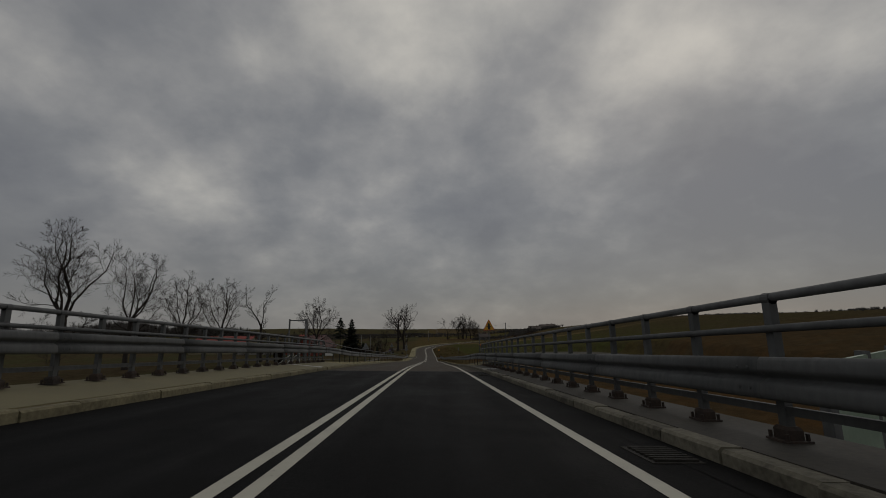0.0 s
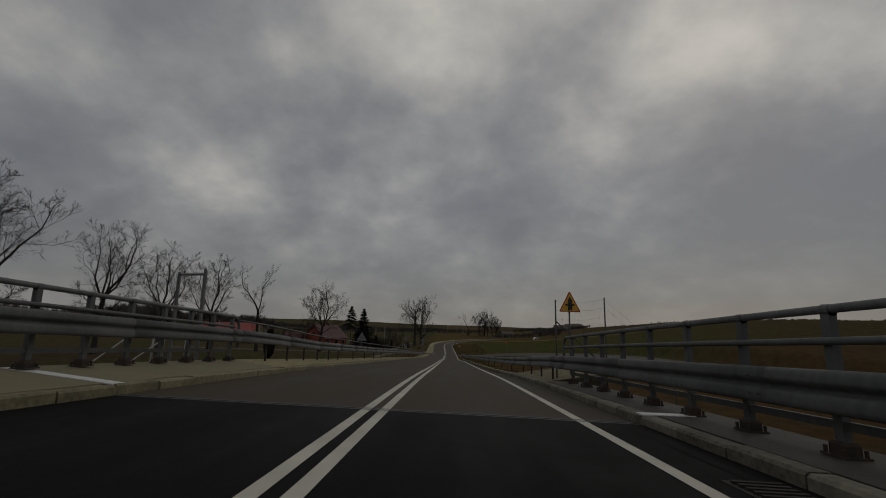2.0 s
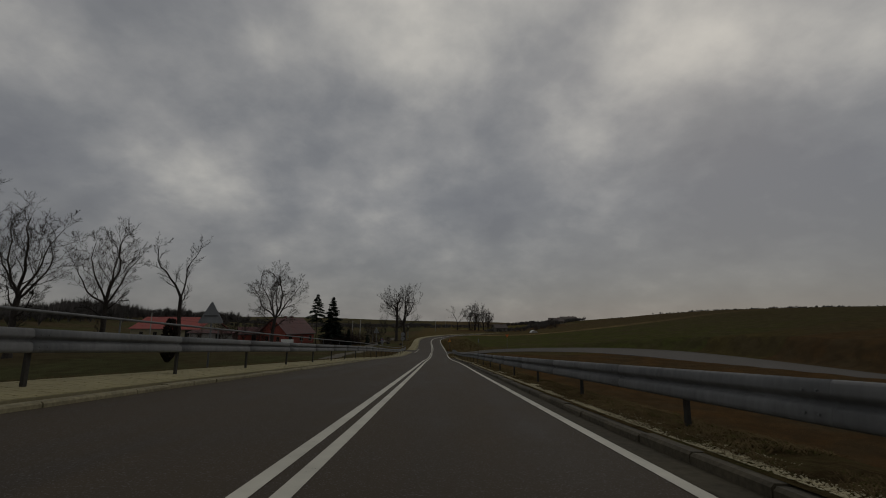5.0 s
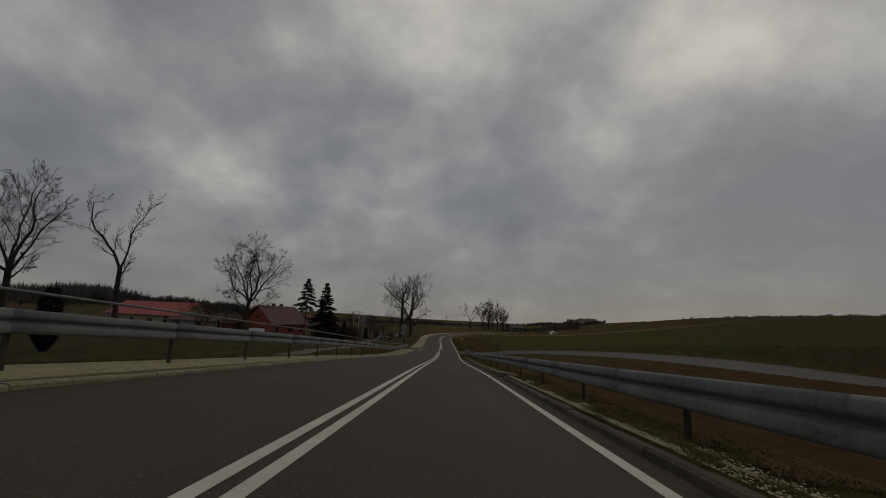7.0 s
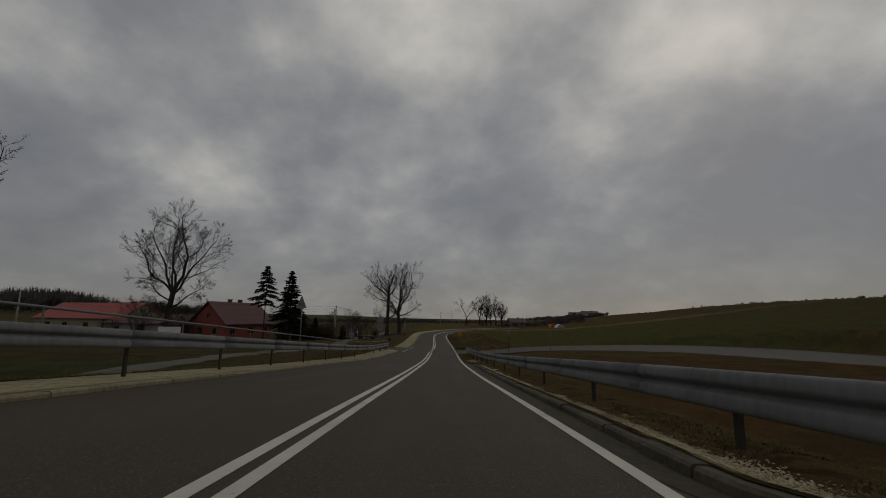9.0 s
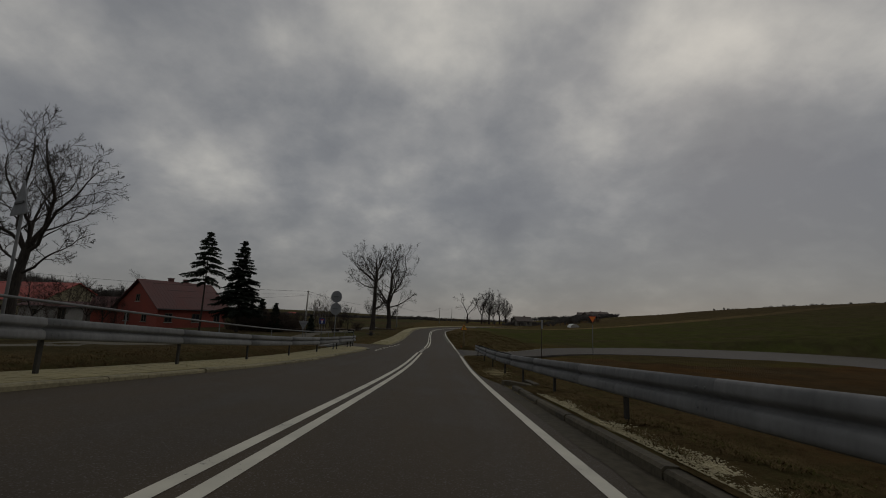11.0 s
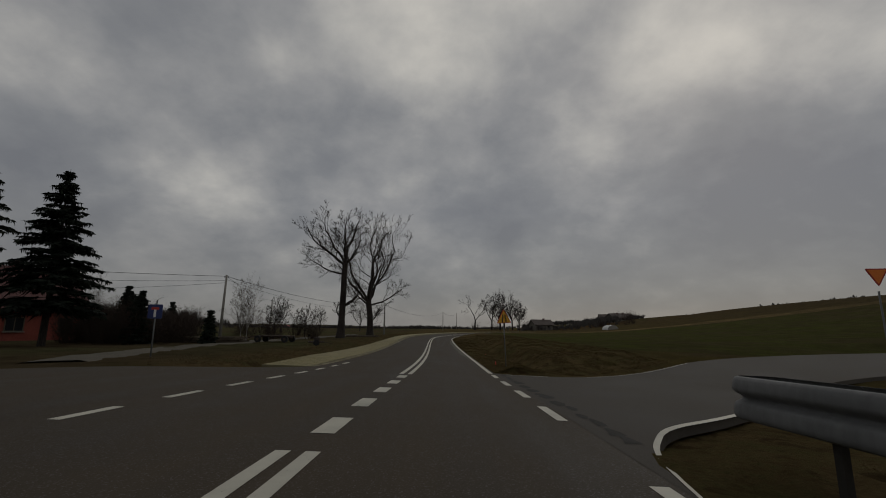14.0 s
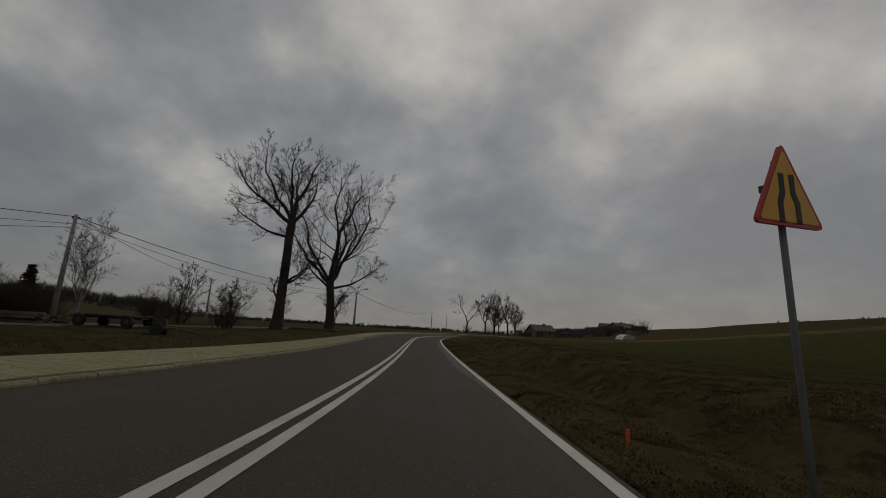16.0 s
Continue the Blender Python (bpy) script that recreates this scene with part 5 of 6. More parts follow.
def gable_house(name, at, turn, length, width, eave, ridge, wall, roof, label, openings=(), chimneys=(), far=False, group="", frames=None):
    """A gabled house: walls, two roof slopes with overhang, gables, windows and chimneys."""
    base = Matrix.Translation(at) @ Matrix.Rotation(radians(turn), 4, "Z")
    house = thing(name, label, "house", group)
    house.matrix_basis = base
    l, w = length / 2, width / 2
    m = Mesh().add([(-l, -w, -0.6), (l, -w, -0.6), (l, w, -0.6), (-l, w, -0.6), (-l, -w, eave), (l, -w, eave), (l, w, eave), (-l, w, eave), (-l, 0, ridge - 0.08), (l, 0, ridge - 0.08)],
                   ((0, 1, 5, 4), (2, 3, 7, 6), (3, 0, 4, 8, 7), (1, 2, 6, 9, 5), (3, 2, 1, 0), (4, 5, 9, 8), (6, 7, 8, 9)))
    part("wall", m, wall, house)
    over, t = 0.45, 0.14
    drop = (ridge - eave) / w * over
    for s in (-1, 1):
        m = Mesh().add([(-l - over, s * (w + over), eave - drop), (l + over, s * (w + over), eave - drop), (l + over, 0, ridge), (-l - over, 0, ridge),
                        (-l - over, s * (w + over), eave - drop + t), (l + over, s * (w + over), eave - drop + t), (l + over, 0, ridge + t), (-l - over, 0, ridge + t)],
                       ((0, 1, 2, 3), (4, 5, 6, 7), (0, 1, 5, 4), (1, 2, 6, 5), (2, 3, 7, 6), (3, 0, 4, 7)))
        slope = part("roof", m, roof, house)
        if not far:
            ribs = Mesh()
            for k in range(1, int(length / 0.5)):
                x = -l - over + k * 0.5
                a, b = Vector((x, s * (w + over), eave - drop + t)), Vector((x, 0, ridge + t))
                ribs.tube([a, b], 0.022, 4)
            ribs_ob = part("roof_ribs", ribs, roof, slope)
            tagged(ribs_ob, kind="stuff")
            g = Mesh().tube([(-l - over, s * (w + over + 0.05), eave - drop + 0.02), (l + over, s * (w + over + 0.05), eave - drop + 0.02)], 0.06, 8)
            part("gutter", g, M["steel_dark"], slope)
    for face, u, z, ww, hh in openings:
        if face in ("front", "back"):
            s = -1 if face == "front" else 1
            f = Matrix.Translation((u, s * w, z)) @ Matrix.Rotation(0 if s < 0 else math.pi, 4, "Z")
        else:
            s = -1 if face == "left" else 1
            f = Matrix.Translation((s * l, u, z)) @ Matrix.Rotation(radians(-90 if s < 0 else 90), 4, "Z")
        m = Mesh()
        for a in ((-ww / 2, -hh / 2, -ww / 2 + 0.08, hh / 2), (ww / 2 - 0.08, -hh / 2, ww / 2, hh / 2), (-ww / 2, -hh / 2, ww / 2, -hh / 2 + 0.08), (-ww / 2, hh / 2 - 0.08, ww / 2, hh / 2), (-0.03, -hh / 2, 0.03, hh / 2)):
            m.box(a[0], -0.05, a[1], a[2], 0.02, a[3], f)
        win = part("window", m, frames or M["wood"], house, "dark-framed window")
        part("pane", Mesh().box(-ww / 2 + 0.05, -0.02, -hh / 2 + 0.05, ww / 2 - 0.05, 0.01, hh / 2 - 0.05, f), M["glass"], win, "dark glass pane")
        if not far:
            part("sill", Mesh().box(-ww / 2 - 0.06, -0.14, -hh / 2 - 0.06, ww / 2 + 0.06, 0.02, -hh / 2, f), M["wall_grey"], win)
    for u, v, h in chimneys:
        m = Mesh().box(u - 0.28, v - 0.28, ridge - 0.9, u + 0.28, v + 0.28, ridge + h)
        m.box(u - 0.34, v - 0.34, ridge + h, u + 0.34, v + 0.34, ridge + h + 0.1)
        part("chimney", m, M["roof_dark"], house, "brick chimney")
    return house


gable_house("red_house", stand(-39.9, 153.4), 69, 11.0, 8.4, 2.85, 6.4, M["wall_red"], M["roof_dark"], "red rendered farmhouse with a dark red roof",
            (("front", -3.9, 1.35, 1.1, 1.2), ("front", 0.3, 1.35, 1.3, 1.2), ("front", 3.9, 1.35, 1.1, 1.2), ("left", -1.7, 1.35, 1.0, 1.2), ("left", 0, 3.95, 0.8, 1.0), ("left", 1.8, 1.35, 1.0, 1.2)),
            ((-0.9, 0.25, 0.55), (1.5, 0.25, 0.55)))
gable_house("long_barn", stand(-78.4, 170.3), -14, 24, 11, 3.1, 6.3, M["wall_cream"], M["roof_red"], "long cream barn with a bright red sheet roof",
            (("front", -8, 1.6, 1.4, 1.0), ("front", -3, 1.6, 1.4, 1.0), ("front", 3, 1.6, 1.4, 1.0), ("front", 8.5, 1.4, 2.2, 2.6)))
gable_house("barn_annex", stand(-62, 160.5), -14, 14, 5.0, 2.2, 2.9, M["wall_grey"], M["roof_dark"], "low grey lean-to shed before the barn", (("front", -3.5, 1.2, 1.2, 0.9), ("front", 2.5, 1.0, 1.6, 1.9)))
gable_house("shed", stand(-51, 158), 30, 7, 5, 2.3, 3.9, M["wall_red"], M["roof_dark"], "small red-brown shed beside the house", (("front", 0, 1.2, 1.2, 1.6),))
rows_h = ((32.6, 268, 12, 9, 7.5, "wall_dim", "roof_brown"), (75, 310, 20, 9, 7, "wall_dim", "roof_brown"), (80, 330, -12, 14, 7, "wall_dim", "roof_brown"),
          (93, 348, 20, 16, 7, "wall_grey", "roof_brown"), (104, 374, 5, 9, 7, "wall_dim", "roof_brown"), (-150, 520, 10, 12, 8, "wall_cream", "roof_red"))
for x, y, a, l, w, wl, rf in rows_h:
    gable_house("village_house", stand(x, y), a, l * 0.72, w * 0.75, 1.9, 3.5, M[wl], M[rf], "distant gabled house in the village", (("front", -1.6, 1.05, 0.9, 1.0), ("front", 1.6, 1.05, 0.9, 1.0), ("left", 0, 1.05, 0.9, 1.0)), ((1, 0, 0.4),), True, "village houses")


tunnel = thing("polytunnel", "small white plastic tunnel greenhouse in the field", "greenhouse", at=stand(42.0, 229))
arch = [(math.cos(math.pi * k / 10) * 1.4, math.sin(math.pi * k / 10) * 1.15 - 0.1) for k in range(11)]
m = Mesh()
m.v = [(x, y, z) for y in (-2.0, 2.0) for x, z in arch]
m.f = [(k, k + 1, k + 12, k + 11) for k in range(10)]
part("cover", m, M["board"], tunnel, smooth=True)
for y in (-2.0, 2.0):
    part("end_wall", Mesh().add([(x, y, z) for x, z in arch], (tuple(range(11)),)), M["wall_grey"], tunnel)


# ---- road signs ----
def rounded(points, r, n=4):
    """A polygon with rounded corners, in a plane."""
    out = []
    k = len(points)
    for i in range(k):
        p, a, b = Vector(points[i]), Vector(points[i - 1]), Vector(points[(i + 1) % k])
        u, v = (a - p).normalized(), (b - p).normalized()
        for j in range(n + 1):
            s = j / n
            out.append(tuple(p + u * r * (1 - s) ** 2 + v * r * s ** 2))
    return out


def plate(outline, y0, y1):
    """An upright plate: the outline in (x, z), between two depths."""
    n = len(outline)
    v = [(x, y0, z) for x, z in outline] + [(x, y1, z) for x, z in outline]
    f = [tuple(range(n)), tuple(range(2 * n - 1, n - 1, -1))] + [(i, n + i, n + (i + 1) % n, (i + 1) % n) for i in range(n)]
    return Mesh().add(v, f)


def sign_post(name, at, turn, label, height, lean=0.0, pole=0.03, pole_mat=None, group="road signs"):
    s = thing(name, label, "road sign", group)
    s.matrix_basis = Matrix.Translation(at) @ Matrix.Rotation(radians(turn), 4, "Z") @ Matrix.Rotation(radians(lean), 4, "Y")
    part("pole", Mesh().tube([(0, 0.05, -0.5), (0, 0.05, height)], pole, 10), pole_mat or M["steel_dark"], s, "grey steel pole", smooth=True)
    return s


def triangle(side, cz, flip=False):
    h = side * math.sqrt(3) / 2
    t = [(-side / 2, -h / 3), (side / 2, -h / 3), (0, 2 * h / 3)]
    if flip:
        t = [(-x, -z) for x, z in t]
    return [(x, z + cz) for x, z in t]


def scaled(pts, c, k):
    return [(c[0] + (x - c[0]) * k, c[1] + (z - c[1]) * k) for x, z in pts]


def brackets(sign, cz, gap):
    for z in (cz - gap, cz + gap):
        part("bracket", Mesh().box(-0.12, 0.015, z - 0.025, 0.12, 0.10, z + 0.025), M["steel_dark"], sign)


def warning_sign(at, turn, side, z, symbol, label, lean=0.0, pole_mat=None, post_h=None, pole=0.03):
    s = sign_post("warning_sign", at, turn, label, post_h or z + side * 0.4, lean, pole, pole_mat=pole_mat)
    tri = triangle(side, z)
    p = part("sign_plate", plate(rounded(tri, side * 0.09), -0.010, 0.012), M["sign_red"], s, "red-edged triangular plate")
    part("sign_face", plate(rounded(scaled(tri, (0, z), 0.86), side * 0.06), -0.014, -0.008), M["sign_yellow"], p, "yellow face")
    for k, shape in enumerate(symbol):
        part("symbol", plate([(x * side * 1.18, zz * side * 1.18 + z) for x, zz in shape], -0.018, -0.012), M["sign_black"], p, "black road symbol")
    brackets(s, z - side * 0.05, side * 0.15)
    return s


CROSSING = ([(-0.085, -0.22), (0, -0.165), (0.085, -0.22), (0.085, 0.15), (0.0, 0.285), (-0.085, 0.15)], [(-0.18, -0.03), (-0.088, -0.03), (-0.088, 0.03), (-0.18, 0.03)], [(0.088, -0.03), (0.18, -0.03), (0.18, 0.03), (0.088, 0.03)])
NARROW = ([(-0.135, -0.215), (-0.075, -0.215), (-0.075, -0.06), (-0.035, 0.03), (-0.035, 0.20), (-0.095, 0.20), (-0.095, 0.05), (-0.135, -0.05)],
          [(0.135, -0.05), (0.095, 0.05), (0.095, 0.20), (0.035, 0.20), (0.035, 0.03), (0.075, -0.06), (0.075, -0.215), (0.135, -0.215)])


def placed(fn, x, y, top, *args, **kw):
    """Stands a sign on the ground with its middle at an absolute height."""
    at = stand(x, y)
    return fn(at, kw.pop("turn", 0), kw.pop("side"), top - at[2], *args, **kw)


placed(warning_sign, 4.28, 31.9, 0.85, CROSSING, "yellow triangular warning sign with a black crossroads symbol behind the barrier", side=0.93, turn=16)
placed(warning_sign, 2.55, 135.9, -6.33, NARROW, "yellow triangular warning sign with a black narrowing symbol on the verge", side=0.72, turn=19, pole_mat=M["steel"], lean=-2.4, pole=0.022)


def back_sign(at, turn, side, z, label, shape):
    s = sign_post("road_sign", at, turn, label, z + 0.3, pole_mat=M["steel"])
    if shape == "triangle":
        out = rounded(triangle(side, z), side * 0.09)
    elif shape == "yield":
        out = rounded(triangle(side, z, True), side * 0.09)
    elif shape == "disc":
        out = [(math.cos(2 * math.pi * k / 32) * side / 2, z + math.sin(2 * math.pi * k / 32) * side / 2) for k in range(32)]
    p = part("sign_plate", plate(out, -0.010, 0.010), M["sign_back"], s, "bare grey back of a sign")
    part("cross_bar", Mesh().box(-side * 0.25, -0.035, z - 0.02, side * 0.25, -0.010, z + 0.02), M["steel_dark"], p)
    return s


placed(back_sign, -7.7, 52.0, -1.35, "triangular road sign seen from its grey back", "triangle", side=0.85, turn=2)
placed(back_sign, -8.7, 97.8, -3.15, "triangular road sign seen from its grey back", "triangle", side=0.9, turn=-28)
d = placed(back_sign, -6.5, 116.0, -4.21, "pair of round road signs seen from their grey backs", "disc", side=0.74, turn=-15)
z = -4.96 - stand(-6.5, 116.0)[2]
p = part("sign_plate", plate([(math.cos(2 * math.pi * k / 32) * 0.37, z + math.sin(2 * math.pi * k / 32) * 0.37) for k in range(32)], -0.010, 0.010), M["sign_back"], d, "bare grey back of a sign")
part("cross_bar", Mesh().box(-0.18, -0.035, z - 0.02, 0.18, -0.010, z + 0.02), M["steel_dark"], p)
placed(back_sign, -11.2, 124.6, -6.2, "yield sign seen from its pale grey back", "yield", side=0.8, turn=30)

s = sign_post("yield_sign", stand(14.7, 131.3), -8, "orange downward-pointing triangular yield sign by the side road", 2.9, pole_mat=M["steel"])
z = -4.85 - stand(14.7, 131.3)[2]
tri = triangle(0.72, z, True)
p = part("sign_plate", plate(rounded(tri, 0.06), -0.010, 0.012), M["sign_red"], s, "red-edged plate")
part("sign_face", plate(rounded(scaled(tri, (0, z), 0.8), 0.04), -0.015, -0.008), M["sign_orange"], p, "orange face")

at = stand(-12.6, 135.0)
s = sign_post("dead_end_sign", at, 3, "blue square dead-end road sign by the side road", 2.4, pole_mat=M["steel"])
z = -6.15 - at[2]
p = part("sign_plate", plate(rounded([(-0.3, z - 0.3), (0.3, z - 0.3), (0.3, z + 0.3), (-0.3, z + 0.3)], 0.05), -0.010, 0.010), M["sign_blue"], s)
part("symbol", plate([(-0.05, z - 0.24), (0.05, z - 0.24), (0.05, z + 0.08), (-0.05, z + 0.08)], -0.016, -0.010), M["sign_white"], p, "white road symbol")
part("symbol", plate([(-0.16, z + 0.08), (0.16, z + 0.08), (0.16, z + 0.18), (-0.16, z + 0.18)], -0.016, -0.010), M["sign_red"], p, "red bar")

at = stand(7.6, 121.6)
s = sign_post("marker_post", at, 55, "slim marker post with a dark plate seen edge-on", -5.3 - at[2], pole_mat=M["rust"])
z = -5.5 - at[2]
part("sign_plate", plate(rounded([(-0.16, z - 0.33), (0.16, z - 0.33), (0.16, z + 0.33), (-0.16, z + 0.33)], 0.04), -0.008, 0.008), M["sign_back"], s)
for x, y in ((2.33, 138.2), (2.6, 147.0)):
    mk = thing("reflector_stake", "small orange-red reflector stake in the verge grass", "marker", "stakes", stand(x, y))
    part("stake", Mesh().box(-0.022, -0.008, -0.1, 0.022, 0.008, 0.11), M["reflector"], mk)


# ---- poles and wires ----
def utility_pole(at, top, label, arm=None, lean=(0, 0), name="utility_pole"):
    h = top - at[2]
    p = thing(name, label, "utility pole", "utility poles", at)
    part("pole", Mesh().tube([(0, 0, -0.5), (lean[0] * h, lean[1] * h, h)], [0.16, 0.09], 10), M["pole"], p, smooth=True)
    m = Mesh()
    for s in (-0.18, 0, 0.18):
        m.tube([(lean[0] * h + s, lean[1] * h, h - 0.25), (lean[0] * h + s, lean[1] * h, h - 0.12)], [0.03, 0.045], 8)
    part("insulators", m, M["steel_dark"], p)
    if arm:
        m = Mesh().tube([(0, 0, h - 0.3), (arm[0] * 0.5, arm[1] * 0.5, h + 0.30), (arm[0], arm[1], h + 0.45)], 0.035, 6)
        b = part("lamp_arm", m, M["steel"], p)
        part("lamp_head", Mesh().box(arm[0] - 0.1, arm[1] - 0.12, h + 0.38, arm[0] + 0.42, arm[1] + 0.12, h + 0.50), M["steel_dark"], b)
    return Vector((at[0] + lean[0] * h, at[1] + lean[1] * h, top - 0.12))


P1 = utility_pole(stand(-21.7, 157.9), -1.9, "concrete utility pole leaning slightly", lean=(0.02, 0))
P2 = utility_pole(stand(-10.6, 189.5), -3.1, "concrete street-lamp pole beside the road", arm=(1.0, 0.2), name="street_lamp")
P3 = utility_pole(stand(-1.5, 272), -1.7, "distant slim concrete utility pole")
P4 = utility_pole(stand(5, 345), 0.2, "distant slim concrete utility pole")
P0 = utility_pole(stand(-66, 138), -0.6, "concrete utility pole by the barn", arm=(1.6, 0.3))
P6 = utility_pole(stand(-30, 190), -2.4, "slim utility pole beyond the garden")
PA = utility_pole(stand(-120, 110), 0.6, "concrete utility pole in the meadow")


def wire(a, b, sag, r=0.014, off=(0, 0, 0)):
    a, b = a + Vector(off), b + Vector(off)
    pts = [a.lerp(b, k / 14) - Vector((0, 0, 4 * sag * (k / 14) * (1 - k / 14))) for k in range(15)]
    solo("overhead_wire", Mesh().tube(pts, r, 4), M["cable"], "thin black overhead wire between poles", "wire", group="overhead wires")


wire(P1, P2, 0.9, 0.024)
wire(P1, P2, 1.2, 0.014, (0.1, 0, -0.35))
wire(P2, P3, 1.5, 0.026)
wire(P3, P4, 1.0, 0.028)
wire(P0, P1, 0.6, 0.022)
wire(P0, P1, 1.1, 0.016, (0, 0.2, -0.4))
wire(P0, P1, 1.9, 0.016, (0, 0.2, -0.6))
wire(PA, P0, 1.2, 0.024)
wire(P1, P6, 0.5, 0.018)


# ---- fence, frame and stairs at the bridge end ----
def mesh_fence():
    f = thing("game_fence", "tall wire game fence on grey posts behind the barrier", "fence")
    posts = [(3.38, 30.45), (5.42, 31.4), (8.6, 32.9)]
    tops = [0.95, 1.12, -0.9]
    foot = [on_road(3.38, 30.45, 0.1)[2]] + [land(x, y) for x, y in posts[1:]]
    for (x, y), t, b in zip(posts, tops, foot):
        part("post", Mesh().tube([(x, y, b - 0.3), (x, y, t)], 0.026, 8), M["steel_dark"], f, smooth=True)
    part("brace", Mesh().tube([(posts[0][0] + 0.02, posts[0][1], tops[0] - 0.75), (posts[1][0] - 0.45, posts[1][1] - 0.25, tops[1] - 2.2)], 0.02, 8), M["steel_dark"], f, smooth=True)
    wires = Mesh()
    rng = random.Random(4)
    for (a, ta), (b, tb) in zip(zip(posts, tops), zip(posts[1:], tops[1:])):
        for k in range(7):
            z = 0.05 + k * 0.31
            n = 9
            wires.tube([(a[0] + (b[0] - a[0]) * i / n, a[1] + (b[1] - a[1]) * i / n, ta - z + (tb - ta) * i / n - 0.10 * math.sin(math.pi * i / n) + rng.gauss(0, 0.012)) for i in range(n + 1)], 0.0032, 3, False)
        for k in range(1, 8):
            u = k / 8
            x, y, t = a[0] + (b[0] - a[0]) * u, a[1] + (b[1] - a[1]) * u, ta + (tb - ta) * u - 0.10 * math.sin(math.pi * u)
            wires.tube([(x + rng.gauss(0, 0.015), y, t - 0.05 - 2.0 * q / 6) for q in range(7)], 0.0015, 3, False)
    part("wire_mesh", wires, M["sign_back"], f, "slack knotted fence wire")


mesh_fence()
g = thing("steel_gantry", "grey steel post-and-beam frame with lattice behind the parapet", "steel frame")
for x, y in ((-9.55, 29.7), (-8.25, 29.0)):
    part("upright", Mesh().box(x - 0.042, y - 0.042, land(x, y) - 0.3, x + 0.042, y + 0.042, 1.58), M["steel"], g)
part("top_beam", Mesh().tube([(-9.55, 29.7, 1.50), (-8.25, 29.0, 1.46)], 0.04, 6), M["steel"], g)
for k in range(6):
    part("rung", Mesh().tube([(-8.25, 29.0, 1.2 - 0.4 * k), (-8.05, 28.6, 1.2 - 0.4 * k)], 0.014, 5), M["steel"], g)
part("side_rail", Mesh().tube([(-8.05, 28.6, 1.6), (-8.05, 28.6, -2.2)], 0.03, 6), M["steel"], g)
st = thing("stair_handrail", "white tubular handrails of the steps down the bank", "handrail")
for dy in (0.0, 1.3):
    top = Vector(on_road(-7.35, 25.6 + dy, 1.05))
    path = [top + Vector((0.0, 0, -0.9)), top + Vector((0, 0, -0.12)), top + Vector((-0.08, 0, 0)), top + Vector((-0.5, 0, -0.12)), top + Vector((-4.2, 0, -2.9))]
    part("rail", Mesh().tube(path, 0.024, 8), M["white_frame"], st, smooth=True)
    for k in range(4):
        q = top + Vector((-0.6 - k * 1.0, 0, -0.2 - k * 0.75))
        part("baluster", Mesh().tube([q, q + Vector((0, 0, -1.1))], 0.020, 6), M["white_frame"], st)

nb = thing("noise_screen", "pale green noise screen panels below the bridge", "noise barrier")
for k in range(5):
    x = 6.2 + 2.0 * k
    a = (x, 6.8 + 1.3 * k)
    b = (x + 1.9, 6.8 + 1.3 * (k + 0.95))
    m = Mesh().add([(a[0], a[1], -7.5), (b[0], b[1], -7.5), (b[0], b[1], 0.30), (a[0], a[1], 0.30), (a[0] + 0.03, a[1] - 0.06, -7.5), (b[0] + 0.03, b[1] - 0.06, -7.5), (b[0] + 0.03, b[1] - 0.06, 0.30), (a[0] + 0.03, a[1] - 0.06, 0.30)],
                   ((0, 1, 2, 3), (4, 7, 6, 5), (0, 4, 5, 1), (3, 2, 6, 7), (0, 3, 7, 4), (1, 5, 6, 2)))
    part("panel", m, M["screen_green"], nb)
    part("post", Mesh().box(a[0] - 0.1, a[1] - 0.1, -7.5, a[0] + 0.02, a[1] + 0.1, 0.36), M["steel"], nb)


# ---- yard and roadside clutter ----
b = thing("notice_board", "white rectangular board on short legs by the farm track", "board")
at = Vector(stand(-25.8, 112.2))
part("panel", Mesh().box(-1.05, -0.03, -0.45, 1.05, 0.03, 0.45, Matrix.Translation((at.x, at.y, -5.52))), M["board"], b)
for k in (-1, 1):
    part("leg", Mesh().box(-0.05, -0.05, -0.4, 0.05, 0.05, (-5.45 - at.z), Matrix.Translation((at.x + k * 0.85, at.y + 0.085, at.z))), M["wood"], b)


def timber_trailer(at, turn):
    t = thing("timber_trailer", "old flat farm trailer loaded with planks", "trailer")
    t.matrix_basis = Matrix.Translation(at) @ Matrix.Rotation(radians(turn), 4, "Z") @ Matrix.Scale(0.72, 4)
    part("bed", Mesh().box(-2.0, -0.8, 0.66, 2.0, 0.8, 0.74), M["rust"], t)
    part("chassis", Mesh().box(-2.1, -0.30, 0.54, 2.9, 0.30, 0.66), M["rust"], t)
    for x in (-1.7, 1.6):
        for y in (-0.85, 0.85):
            w = part("wheel", Mesh().tube([(x, y - 0.11, 0.38), (x, y + 0.11, 0.38)], 0.38, 18), M["rubber"], t, "black rubber wheel")
            part("hub", Mesh().tube([(x, y - 0.13, 0.38), (x, y + 0.13, 0.38)], 0.16, 12), M["rust"], w)
    rng = random.Random(9)
    for k in range(5):
        y, z = -0.70 + 0.28 * k, 0.74
        part("plank", Mesh().box(-2.3 + rng.uniform(0, 0.5), y, z, 1.7 + rng.uniform(0, 0.7), y + 0.17, z + 0.05), M["wood"], t)
    part("drawbar", Mesh().tube([(2.8, 0, 0.6), (4.0, 0, 0.42)], 0.05, 6), M["rust"], t)


timber_trailer(stand(-14.4, 152.8), 172)


